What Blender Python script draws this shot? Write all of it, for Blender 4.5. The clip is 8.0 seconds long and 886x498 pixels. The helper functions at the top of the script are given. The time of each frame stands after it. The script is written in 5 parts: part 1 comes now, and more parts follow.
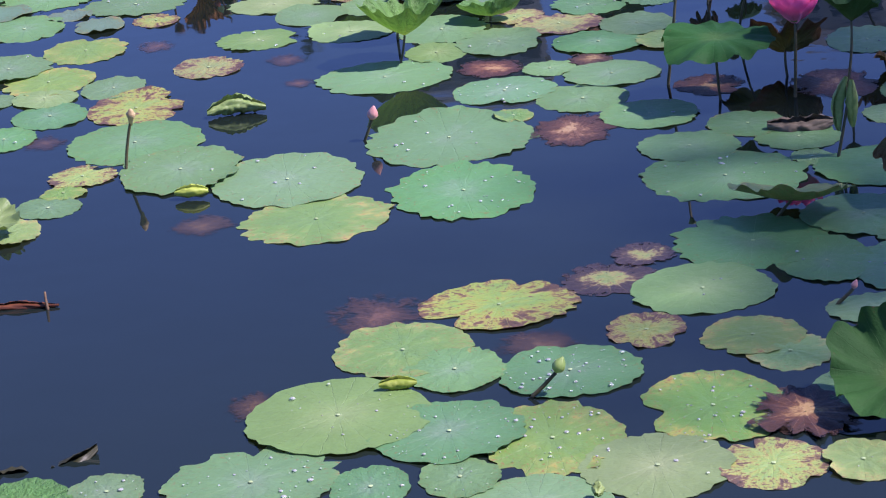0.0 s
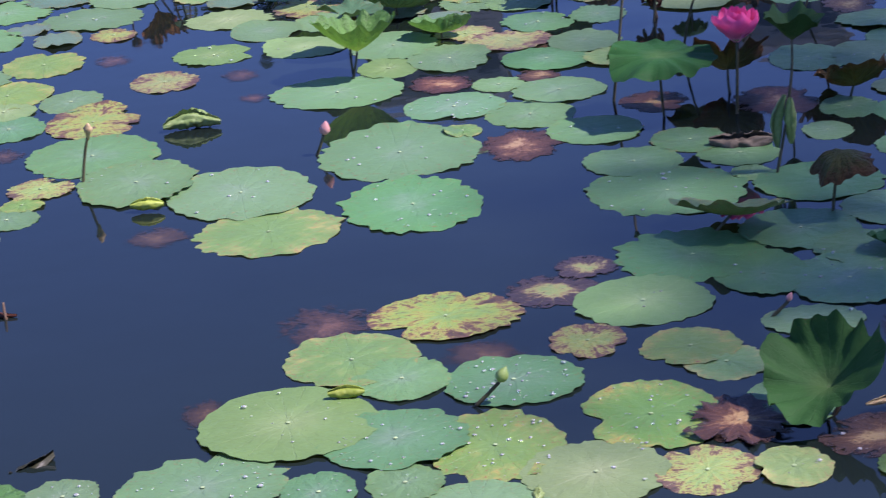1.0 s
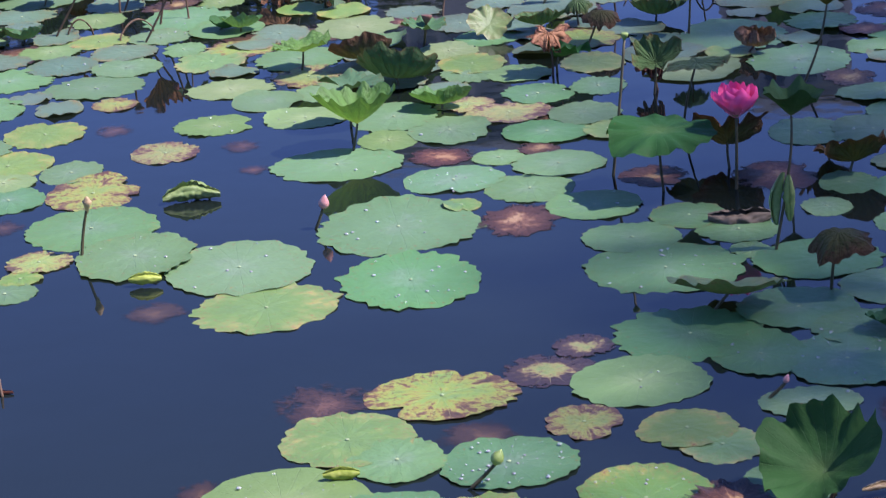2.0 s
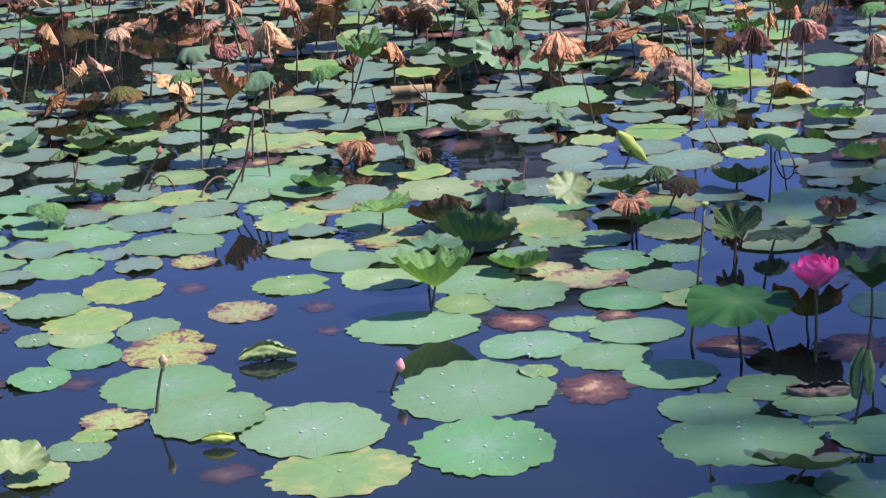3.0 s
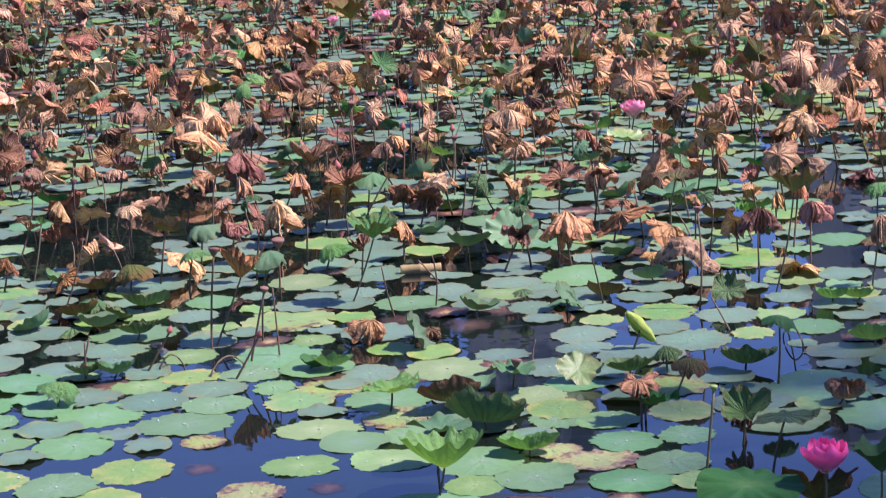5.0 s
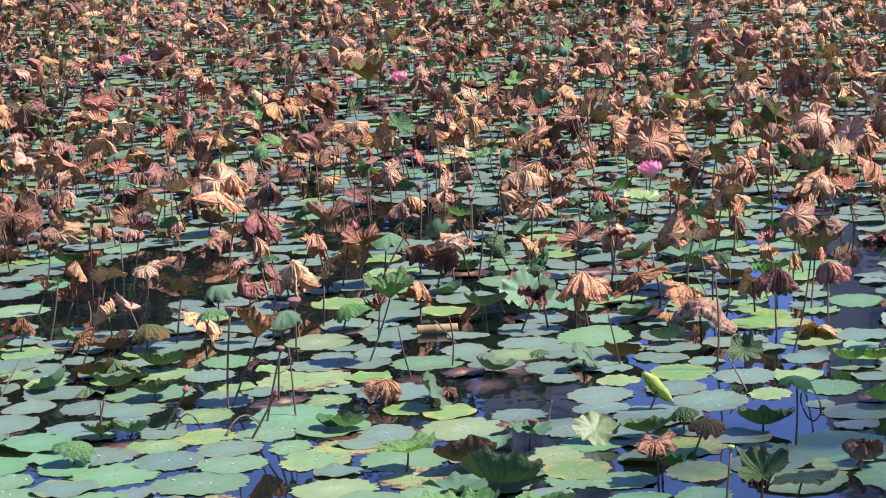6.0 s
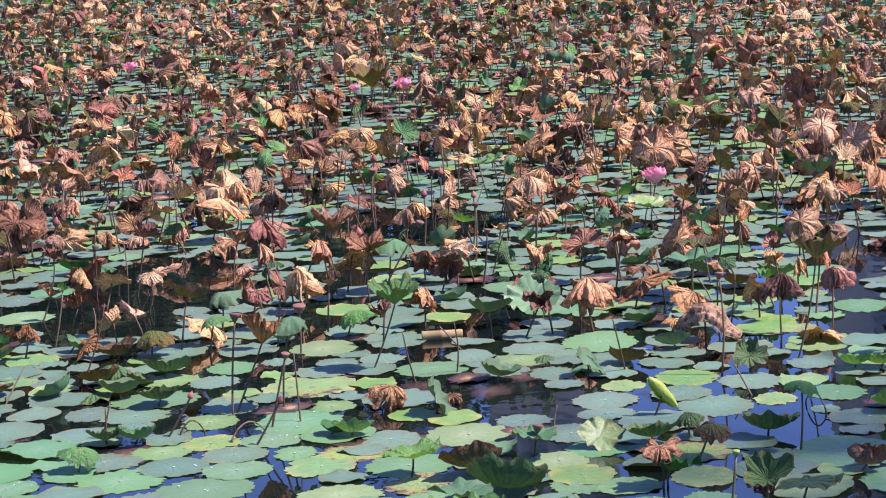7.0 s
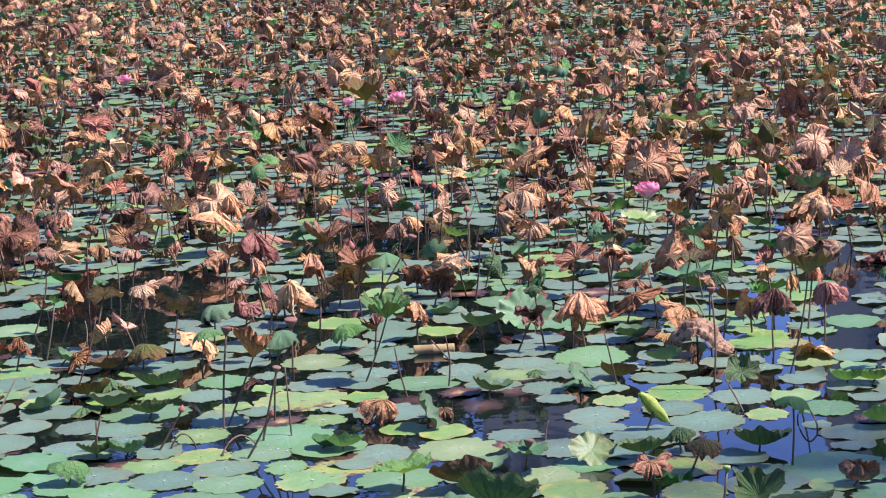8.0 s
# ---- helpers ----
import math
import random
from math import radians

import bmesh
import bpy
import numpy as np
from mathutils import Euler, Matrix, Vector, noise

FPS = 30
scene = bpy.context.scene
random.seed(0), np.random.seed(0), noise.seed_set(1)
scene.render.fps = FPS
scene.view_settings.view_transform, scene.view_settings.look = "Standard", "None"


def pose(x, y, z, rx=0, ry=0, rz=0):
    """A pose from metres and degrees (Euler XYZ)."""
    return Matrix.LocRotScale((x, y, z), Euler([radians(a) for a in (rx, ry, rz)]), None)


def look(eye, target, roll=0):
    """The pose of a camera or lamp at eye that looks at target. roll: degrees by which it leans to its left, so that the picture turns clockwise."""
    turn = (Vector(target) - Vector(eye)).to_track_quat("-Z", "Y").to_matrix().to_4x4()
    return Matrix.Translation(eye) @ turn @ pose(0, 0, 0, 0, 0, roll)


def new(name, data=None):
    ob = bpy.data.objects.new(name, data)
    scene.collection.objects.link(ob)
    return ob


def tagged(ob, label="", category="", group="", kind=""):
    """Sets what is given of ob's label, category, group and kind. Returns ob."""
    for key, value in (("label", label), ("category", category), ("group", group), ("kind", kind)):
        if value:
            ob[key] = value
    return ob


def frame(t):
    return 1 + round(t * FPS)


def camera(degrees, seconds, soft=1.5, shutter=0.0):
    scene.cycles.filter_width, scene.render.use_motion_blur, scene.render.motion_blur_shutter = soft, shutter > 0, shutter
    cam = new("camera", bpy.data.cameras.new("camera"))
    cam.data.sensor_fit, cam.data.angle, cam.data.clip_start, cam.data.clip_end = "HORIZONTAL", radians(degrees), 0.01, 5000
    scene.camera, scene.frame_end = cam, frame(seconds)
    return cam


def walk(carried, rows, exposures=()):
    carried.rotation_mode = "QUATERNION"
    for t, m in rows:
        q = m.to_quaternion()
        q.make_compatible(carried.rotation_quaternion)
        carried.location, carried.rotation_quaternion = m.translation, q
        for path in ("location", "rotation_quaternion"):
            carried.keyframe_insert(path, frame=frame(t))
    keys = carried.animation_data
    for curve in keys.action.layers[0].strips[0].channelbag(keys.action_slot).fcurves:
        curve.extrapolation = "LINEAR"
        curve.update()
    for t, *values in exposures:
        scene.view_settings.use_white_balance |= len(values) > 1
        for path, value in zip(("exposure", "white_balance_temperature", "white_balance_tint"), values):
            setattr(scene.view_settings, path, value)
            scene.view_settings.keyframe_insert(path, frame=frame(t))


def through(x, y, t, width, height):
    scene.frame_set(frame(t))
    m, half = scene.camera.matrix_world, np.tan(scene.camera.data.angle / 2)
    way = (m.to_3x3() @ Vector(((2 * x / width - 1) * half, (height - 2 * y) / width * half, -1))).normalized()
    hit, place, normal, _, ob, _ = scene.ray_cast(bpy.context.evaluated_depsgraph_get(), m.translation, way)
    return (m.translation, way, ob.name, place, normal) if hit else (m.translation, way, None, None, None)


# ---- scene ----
KELVIN, TINT = 6100, 37
cam = camera(20.55, 8.0, soft=1.1, shutter=0.25)
PATH = [   # seconds, place, yaw, pitch, roll
    (0.0, -0.048, 0.115, 2.170, 0.000, -20.000, -4.705),
    (0.5, -0.046, -0.049, 2.231, 0.239, -20.068, -4.341),
    (1.0, -0.020, -0.047, 2.236, -1.032, -19.858, -4.211),
    (1.2, -0.032, -0.051, 2.251, -1.827, -19.757, -3.789),
    (2.3, 0.020, -0.004, 2.304, -0.294, -17.600, -3.549),
    (2.5, 0.009, 0.004, 2.306, -0.040, -16.695, -2.804),
    (3.0, 0.013, 0.011, 2.318, 0.692, -14.888, -3.193),
    (3.5, 0.017, 0.018, 2.318, 0.535, -13.513, -3.451),
    (4.0, 0.011, 0.003, 2.320, 0.434, -12.787, -3.199),
    (4.5, 0.015, 0.002, 2.323, 0.290, -12.120, -3.348),
    (5.0, 0.013, -0.006, 2.356, 0.682, -10.856, -3.053),
    (5.2, 0.017, -0.011, 2.352, 0.809, -10.252, -3.014),
    (6.5, 0.012, 0.008, 2.341, 1.064, -9.286, -3.020),
    (7.0, 0.013, 0.002, 2.337, 1.104, -9.199, -3.132),
    (7.5, 0.014, 0.006, 2.338, 1.189, -9.188, -2.734),
    (8.0, 0.023, 0.011, 2.337, 0.951, -8.885, -2.899),
]
walk(cam, [(t, pose(x, y, z, 0, 0, yaw) @ pose(0, 0, 0, 90 + pitch) @ pose(0, 0, 0, 0, 0, roll)) for t, x, y, z, yaw, pitch, roll in PATH],
     exposures=[(t, stops, KELVIN, TINT) for t, stops in ((0.0, 0.88), (1.0, 0.84), (2.5, 0.97), (4.5, 1.06), (6.5, 1.14), (8.0, 1.14))])
# ---------------------------------------------------------------- world, sun
SUN_ELEV, SUN_AZ = 54.0, 100.0      # azimuth clockwise from the viewing direction
world = bpy.data.worlds.new("sky")
scene.world = world
world.use_nodes = True
wn = world.node_tree.nodes
sky = wn.new("ShaderNodeTexSky")
sky.sky_type = "NISHITA"
sky.sun_disc = False
sky.sun_elevation = radians(SUN_ELEV)
sky.sun_rotation = radians(SUN_AZ)
sky.altitude, sky.air_density, sky.dust_density, sky.ozone_density = 50, 0.46, 0.0, 8.0
wn["Background"].inputs["Strength"].default_value = 0.165
world.node_tree.links.new(sky.outputs[0], wn["Background"].inputs["Color"])
sun = new("sun", bpy.data.lights.new("sun", "SUN"))
sun.data.energy, sun.data.angle, sun.data.color = 5.0, radians(0.53), (1.0, 0.955, 0.88)
TO_SUN = Vector((math.sin(radians(SUN_AZ)) * math.cos(radians(SUN_ELEV)),
                 math.cos(radians(SUN_AZ)) * math.cos(radians(SUN_ELEV)), math.sin(radians(SUN_ELEV))))
sun.matrix_world = look(TO_SUN * 40, (0, 0, 0))


# ---------------------------------------------------------------- materials
class Nodes:
    """A small writer of node trees."""

    def __init__(self, name):
        self.mat = bpy.data.materials.new(name)
        self.mat.use_nodes = True
        self.tree = self.mat.node_tree
        self.tree.nodes.clear()
        self.out = self.tree.nodes.new("ShaderNodeOutputMaterial")

    def node(self, kind, inputs=(), **settings):
        n = self.tree.nodes.new("ShaderNode" + kind)
        for key, value in settings.items():
            setattr(n, key, value)
        for key, value in dict(inputs).items():
            self.put(n.inputs[key], value)
        return n

    def put(self, socket, value):
        if isinstance(value, bpy.types.NodeSocket):
            self.tree.links.new(value, socket)
        else:
            socket.default_value = value

    def math(self, op, a, b=0.0, c=0.0, clamp=False):
        return self.node("Math", {0: a, 1: b, 2: c}, operation=op, use_clamp=clamp).outputs[0]

    def mix(self, fac, a, b, blend="MIX"):
        n = self.node("Mix", data_type="RGBA", blend_type=blend)
        self.put(n.inputs[0], fac)
        self.put(n.inputs[6], a)
        self.put(n.inputs[7], b)
        return n.outputs[2]

    def ramp(self, fac, stops):
        n = self.node("ValToRGB", {0: fac})
        el = n.color_ramp.elements
        while len(el) < len(stops):
            el.new(0.5)
        for e, (at, col) in zip(el, stops):
            e.position, e.color = at, (*col, 1)
        return n.outputs[0]

    def noise(self, vec, scale, detail=4, rough=0.55):
        n = self.node("TexNoise", {"Vector": vec, "Scale": scale, "Detail": detail, "Roughness": rough})
        return n.outputs[0]


def leaf_material(name, stops, spread=0.25, vein=(0.30, 0.42, 0.22), vein_fac=0.25, speck=None, speck_at=0.66,
                  rough=0.46, through=0.25, vary=0.25, hue=0.02, wet=0.0, pits=0.15, veins=11, radial=1.0, bias=0.0, follow=0.0, spec=0.45, speck_scale=15.0, ribs=0.0, fade=0.0, body=1.0, streak=0.0):
    """Leaf blade: colour runs from the hub to the rim, broken by noise; radial veins; specks; a random tone for each leaf."""
    n = Nodes(name)
    at = n.node("Attribute", attribute_name="leaf").outputs["Vector"]
    sep = n.node("SeparateXYZ", {0: at}).outputs
    rad = n.node("VectorMath", {0: at}, operation="LENGTH").outputs["Value"]
    ang = n.math("ARCTAN2", sep[1], sep[0])
    rnd = n.node("ObjectInfo").outputs["Random"]
    isl = n.node("NewGeometry").outputs["Random Per Island"]
    one = n.math("FRACT", n.math("ADD", rnd, isl))
    shift = n.node("CombineXYZ", {0: n.math("MULTIPLY", one, 37.0), 1: n.math("MULTIPLY", one, 91.0), 2: 0.0}).outputs[0]
    vec = n.node("VectorMath", {0: at, 1: shift}, operation="ADD").outputs[0]
    big = n.noise(vec, 1.7, 3)
    mid = n.noise(vec, 6.0, 5, 0.6)
    fine = n.noise(vec, 26.0, 4, 0.6)
    # veins: thin bright rays, wobbling a little
    ray = n.math("ABSOLUTE", n.math("SINE", n.math("ADD", n.math("MULTIPLY", ang, veins * 1.0), n.math("MULTIPLY", mid, 0.9))))
    line = n.math("SUBTRACT", 1.0, n.math("DIVIDE", ray, n.math("ADD", 0.05, n.math("DIVIDE", 0.035, n.math("ADD", rad, 0.06)))), clamp=True)
    hub = n.math("SUBTRACT", 1.0, n.math("MULTIPLY", rad, 18.0), clamp=True)
    wander = n.math("ADD", n.math("MULTIPLY", big, 0.5), n.math("ADD", n.math("MULTIPLY", mid, 0.35), n.math("MULTIPLY", fine, 0.15)))
    f = n.math("ADD", n.math("MULTIPLY", rad, radial), n.math("MULTIPLY", n.math("SUBTRACT", wander, 0.5), spread * 5))
    f = n.math("SUBTRACT", n.math("ADD", f, bias), n.math("MULTIPLY", line, follow))
    if streak:      # decay eats inwards between the veins in jagged teeth
        ring = n.node("CombineXYZ", {0: n.math("MULTIPLY", n.math("COSINE", ang), 7.0), 1: n.math("MULTIPLY", n.math("SINE", ang), 7.0),
                                     2: n.math("ADD", n.math("MULTIPLY", rad, 3.0), n.math("MULTIPLY", one, 60.0))}).outputs[0]
        f = n.math("ADD", f, n.math("MULTIPLY", n.math("SUBTRACT", n.noise(ring, 1.0, 4, 0.65), 0.5), streak * 3))
    col = n.ramp(f, stops)
    vfac = n.math("MULTIPLY", n.math("MAXIMUM", n.math("MULTIPLY", line, n.math("SUBTRACT", 1.15, rad)), hub), vein_fac, clamp=True)
    col = n.mix(vfac, col, (*vein, 1))
    col = n.mix(n.math("MULTIPLY", n.math("SUBTRACT", fine, 0.42, clamp=True), 0.9), col, n.mix(1.0, col, (0.62, 0.6, 0.5, 1), "MULTIPLY"))
    if speck:
        sp = n.math("MULTIPLY", n.math("SUBTRACT", n.math("ADD", n.noise(vec, speck_scale, 5, 0.7), n.math("MULTIPLY", rad, 0.12)), speck_at), 14.0, clamp=True)
        col = n.mix(sp, col, (*speck, 1))
    val = n.math("ADD", 1.0 - vary / 2, n.math("MULTIPLY", one, vary))
    val = n.math("MULTIPLY", val, n.math("ADD", 0.86, n.math("MULTIPLY", big, 0.28)))
    hsv = n.node("HueSaturation", {"Hue": n.math("ADD", 0.5 - hue, n.math("MULTIPLY", n.math("FRACT", n.math("MULTIPLY", one, 7.31)), 2 * hue)),
                                   "Saturation": n.math("ADD", 0.9, n.math("MULTIPLY", n.math("FRACT", n.math("MULTIPLY", one, 3.77)), 0.2)),
                                   "Value": val, "Color": col}).outputs[0]
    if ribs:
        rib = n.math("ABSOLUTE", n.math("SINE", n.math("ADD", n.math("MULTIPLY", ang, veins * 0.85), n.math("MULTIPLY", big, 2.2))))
        # the colour also darkens in the hollows between the ribs
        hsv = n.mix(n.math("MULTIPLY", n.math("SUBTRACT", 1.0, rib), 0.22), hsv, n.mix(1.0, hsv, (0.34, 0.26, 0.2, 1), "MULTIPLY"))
        line = n.math("SUBTRACT", n.math("MULTIPLY", line, 0.3), n.math("MULTIPLY", rib, ribs))
    bump = n.node("Bump", {"Strength": 0.5 + 0.4 * (ribs > 0), "Distance": 0.006 + 0.01 * (ribs > 0),
                           "Height": n.math("ADD", n.math("MULTIPLY", line, -0.35), n.math("ADD", n.math("MULTIPLY", mid, 1.2), n.math("MULTIPLY", fine, pits)))}).outputs[0]
    b = n.node("BsdfPrincipled", {"Base Color": hsv, "Roughness": n.math("ADD", rough - 0.08, n.math("MULTIPLY", mid, 0.16)),
                                  "Specular IOR Level": spec, "Coat Weight": wet, "Coat Roughness": 0.04, "Coat IOR": 1.33, "Normal": bump})
    if through:
        t = n.node("BsdfTranslucent", {"Color": n.mix(1.0, hsv, (1.0, 0.95, 0.45, 1), "MULTIPLY"), "Normal": bump})
        m = n.node("MixShader", {0: through, 1: b.outputs[0], 2: t.outputs[0]})
        n.put(n.out.inputs[0], m.outputs[0])
    elif fade:      # the rotted rim has dissolved away
        gone = n.math("SUBTRACT", 1.0, n.math("MULTIPLY", n.math("SUBTRACT", 1.0, n.math("MULTIPLY", n.math("SUBTRACT", f, fade), 5.0), clamp=True), body))
        m = n.node("MixShader", {0: gone, 1: b.outputs[0], 2: n.node("BsdfTransparent").outputs[0]})
        n.put(n.out.inputs[0], m.outputs[0])
    else:
        n.put(n.out.inputs[0], b.outputs[0])
    return n.mat


GREEN, BLUEGREEN = (0.096, 0.216, 0.082), (0.110, 0.234, 0.104)
PLUM = (0.052, 0.037, 0.03)
M = {
    "green": leaf_material("lotus_green", [(0, (0.14, 0.25, 0.14)), (0.25, BLUEGREEN), (0.78, GREEN), (0.92, (0.18, 0.24, 0.085)), (1.0, (0.23, 0.17, 0.08))],
                           0.3, (0.24, 0.36, 0.22), 0.3, (0.18, 0.12, 0.05), 0.685, through=0.1, radial=0.7, spec=0.32),
    "teal": leaf_material("lotus_blue_green", [(0, (0.134, 0.218, 0.14)), (0.3, (0.11, 0.195, 0.125)), (0.72, (0.102, 0.183, 0.112)), (0.86, (0.165, 0.205, 0.08)), (0.95, (0.2, 0.15, 0.07)), (1.0, (0.13, 0.08, 0.045))],
                          0.4, (0.24, 0.34, 0.24), 0.3, (0.15, 0.095, 0.05), 0.63, through=0.08, radial=0.6, bias=0.14, spec=0.42),
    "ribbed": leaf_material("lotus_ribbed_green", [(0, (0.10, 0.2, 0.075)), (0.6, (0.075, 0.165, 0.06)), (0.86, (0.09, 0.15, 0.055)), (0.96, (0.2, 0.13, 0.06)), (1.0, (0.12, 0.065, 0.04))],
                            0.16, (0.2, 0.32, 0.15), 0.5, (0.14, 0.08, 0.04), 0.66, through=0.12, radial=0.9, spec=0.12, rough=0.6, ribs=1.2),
    "deep": leaf_material("lotus_deep_green", [(0, (0.07, 0.16, 0.05)), (0.3, (0.032, 0.115, 0.036)), (0.85, (0.026, 0.096, 0.03)), (1.0, (0.07, 0.075, 0.03))],
                          0.15, (0.14, 0.26, 0.12), 0.4, (0.12, 0.09, 0.04), 0.72, through=0.16, radial=0.8, spec=0.1, rough=0.6),
    "sage": leaf_material("lotus_sage_green", [(0, (0.10, 0.19, 0.095)), (0.4, (0.07, 0.16, 0.072)), (0.85, (0.062, 0.145, 0.064)), (0.95, (0.13, 0.13, 0.05)), (1.0, (0.12, 0.08, 0.04))],
                          0.25, (0.12, 0.22, 0.11), 0.25, (0.13, 0.08, 0.04), 0.65, through=0.14, radial=0.85, spec=0.14, rough=0.58),
    "pale": leaf_material("lotus_pale_green", [(0, (0.22, 0.31, 0.13)), (0.4, (0.16, 0.258, 0.09)), (0.9, (0.144, 0.242, 0.083)), (1.1, (0.22, 0.2, 0.08))],
                          0.1, (0.34, 0.43, 0.24), 0.35, (0.2, 0.15, 0.06), 0.78, through=0.12, radial=0.8),
    "fresh": leaf_material("lotus_fresh_green", [(0, (0.21, 0.36, 0.10)), (0.5, (0.12, 0.30, 0.07)), (1.0, (0.11, 0.26, 0.07))],
                           0.08, (0.3, 0.46, 0.16), 0.45, None, through=0.36, ribs=0.2),
    "blotch": leaf_material("lotus_yellowing", [(0, (0.14, 0.26, 0.085)), (0.5, (0.14, 0.255, 0.066)), (0.72, (0.195, 0.275, 0.082)), (0.88, (0.31, 0.30, 0.088)), (0.97, (0.28, 0.18, 0.08)), (1.0, (0.2, 0.1, 0.06))],
                            0.5, (0.3, 0.4, 0.2), 0.3, (0.24, 0.13, 0.06), 0.66, through=0.1, radial=0.5, follow=0.06, bias=0.18, streak=0.15),
    "spotted": leaf_material("lotus_spotted_yellow", [(0, (0.17, 0.27, 0.11)), (0.35, (0.19, 0.285, 0.085)), (0.62, (0.255, 0.295, 0.08)), (0.72, (0.25, 0.19, 0.075)), (0.77, (0.12, 0.07, 0.05)), (1.0, PLUM)],
                             0.5, (0.42, 0.42, 0.18), 0.5, (0.11, 0.06, 0.045), 0.62, through=0.06, radial=0.42, bias=0.34, follow=0.22, speck_scale=13.0, streak=0.32),
    "star": leaf_material("lotus_rotting_star", [(0, (0.18, 0.29, 0.09)), (0.2, (0.30, 0.33, 0.10)), (0.32, (0.27, 0.22, 0.09)), (0.4, (0.13, 0.085, 0.05)), (0.55, PLUM), (1.0, (0.046, 0.033, 0.032))],
                          0.6, (0.40, 0.39, 0.13), 0.45, (0.05, 0.03, 0.03), 0.62, through=0.0, wet=0.2, follow=0.42, bias=-0.02, veins=8, streak=0.3, fade=0.92, speck_scale=9.0),
    "rotten": leaf_material("lotus_rotten", [(0, (0.3, 0.21, 0.1)), (0.2, (0.17, 0.095, 0.05)), (0.42, (0.082, 0.042, 0.028)), (0.8, (0.05, 0.028, 0.022)), (1.0, (0.02, 0.016, 0.016))],
                            0.62, (0.4, 0.28, 0.17), 0.5, (0.04, 0.025, 0.025), 0.6, rough=0.45, through=0.0, wet=0.0, follow=0.3, bias=-0.05, spec=0.2, fade=0.86, streak=0.2),
    "drowned": leaf_material("lotus_drowned", [(0, (0.17, 0.105, 0.07)), (0.25, (0.08, 0.054, 0.048)), (0.8, (0.042, 0.032, 0.034))],
                             0.5, (0.24, 0.13, 0.1), 0.5, (0.02, 0.02, 0.03), 0.6, rough=0.35, through=0.0, wet=0.6, follow=0.25, spec=0.0, fade=0.5, body=0.62, radial=0.8, streak=0.2),
    "rimmed": leaf_material("lotus_brown_rim", [(0, (0.12, 0.22, 0.12)), (0.72, GREEN), (0.88, (0.22, 0.2, 0.1)), (0.97, (0.13, 0.08, 0.05))],
                            0.32, (0.26, 0.36, 0.2), 0.3, (0.2, 0.1, 0.05), 0.68, through=0.1, radial=0.75),
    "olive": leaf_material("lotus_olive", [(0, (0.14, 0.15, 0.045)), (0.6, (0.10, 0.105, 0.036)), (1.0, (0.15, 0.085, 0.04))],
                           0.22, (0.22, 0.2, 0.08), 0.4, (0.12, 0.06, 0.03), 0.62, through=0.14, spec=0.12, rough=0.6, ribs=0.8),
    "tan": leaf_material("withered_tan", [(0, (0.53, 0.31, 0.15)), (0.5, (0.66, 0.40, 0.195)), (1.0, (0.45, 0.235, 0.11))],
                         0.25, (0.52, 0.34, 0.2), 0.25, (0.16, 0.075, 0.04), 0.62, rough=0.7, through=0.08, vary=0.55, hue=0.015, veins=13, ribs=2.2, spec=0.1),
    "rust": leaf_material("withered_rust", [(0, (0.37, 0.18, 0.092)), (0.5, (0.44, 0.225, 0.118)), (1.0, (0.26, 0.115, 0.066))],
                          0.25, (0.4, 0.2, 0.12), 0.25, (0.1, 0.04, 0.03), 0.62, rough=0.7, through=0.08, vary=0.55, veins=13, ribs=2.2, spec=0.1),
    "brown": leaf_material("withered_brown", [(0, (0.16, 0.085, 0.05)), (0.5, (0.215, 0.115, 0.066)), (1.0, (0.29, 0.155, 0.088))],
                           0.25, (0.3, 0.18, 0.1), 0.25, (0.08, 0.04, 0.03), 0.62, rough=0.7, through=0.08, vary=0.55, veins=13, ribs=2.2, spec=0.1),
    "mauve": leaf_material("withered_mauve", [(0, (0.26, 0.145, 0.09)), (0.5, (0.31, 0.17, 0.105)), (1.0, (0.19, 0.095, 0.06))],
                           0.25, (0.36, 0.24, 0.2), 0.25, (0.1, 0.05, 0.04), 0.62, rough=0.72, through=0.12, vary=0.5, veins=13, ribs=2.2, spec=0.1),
}


def plain_material(name, a, b, scale=20.0, rough=0.6, bump=0.3, through=0.0, spec=0.4):
    """Two tones broken by noise at two scales, with fine relief and a random tone for each object."""
    n = Nodes(name)
    co = n.node("TexCoord").outputs["Object"]
    rnd = n.node("ObjectInfo").outputs["Random"]
    off = n.node("VectorMath", {0: co, 1: n.node("CombineXYZ", {0: n.math("MULTIPLY", rnd, 31.0)}).outputs[0]}, operation="ADD").outputs[0]
    k = n.math("ADD", n.math("MULTIPLY", n.noise(off, scale, 4), 0.6), n.math("MULTIPLY", n.noise(off, scale * 6, 4), 0.4))
    col = n.ramp(k, [(0.3, a), (0.7, b)])
    col = n.node("HueSaturation", {"Value": n.math("ADD", 0.8, n.math("MULTIPLY", rnd, 0.4)), "Color": col}).outputs[0]
    bp = n.node("Bump", {"Strength": bump, "Distance": 0.003, "Height": k}).outputs[0]
    b1 = n.node("BsdfPrincipled", {"Base Color": col, "Roughness": rough, "Specular IOR Level": spec, "Normal": bp})
    if through:
        t = n.node("BsdfTranslucent", {"Color": col})
        n.put(n.out.inputs[0], n.node("MixShader", {0: through, 1: b1.outputs[0], 2: t.outputs[0]}).outputs[0])
    else:
        n.put(n.out.inputs[0], b1.outputs[0])
    return n.mat


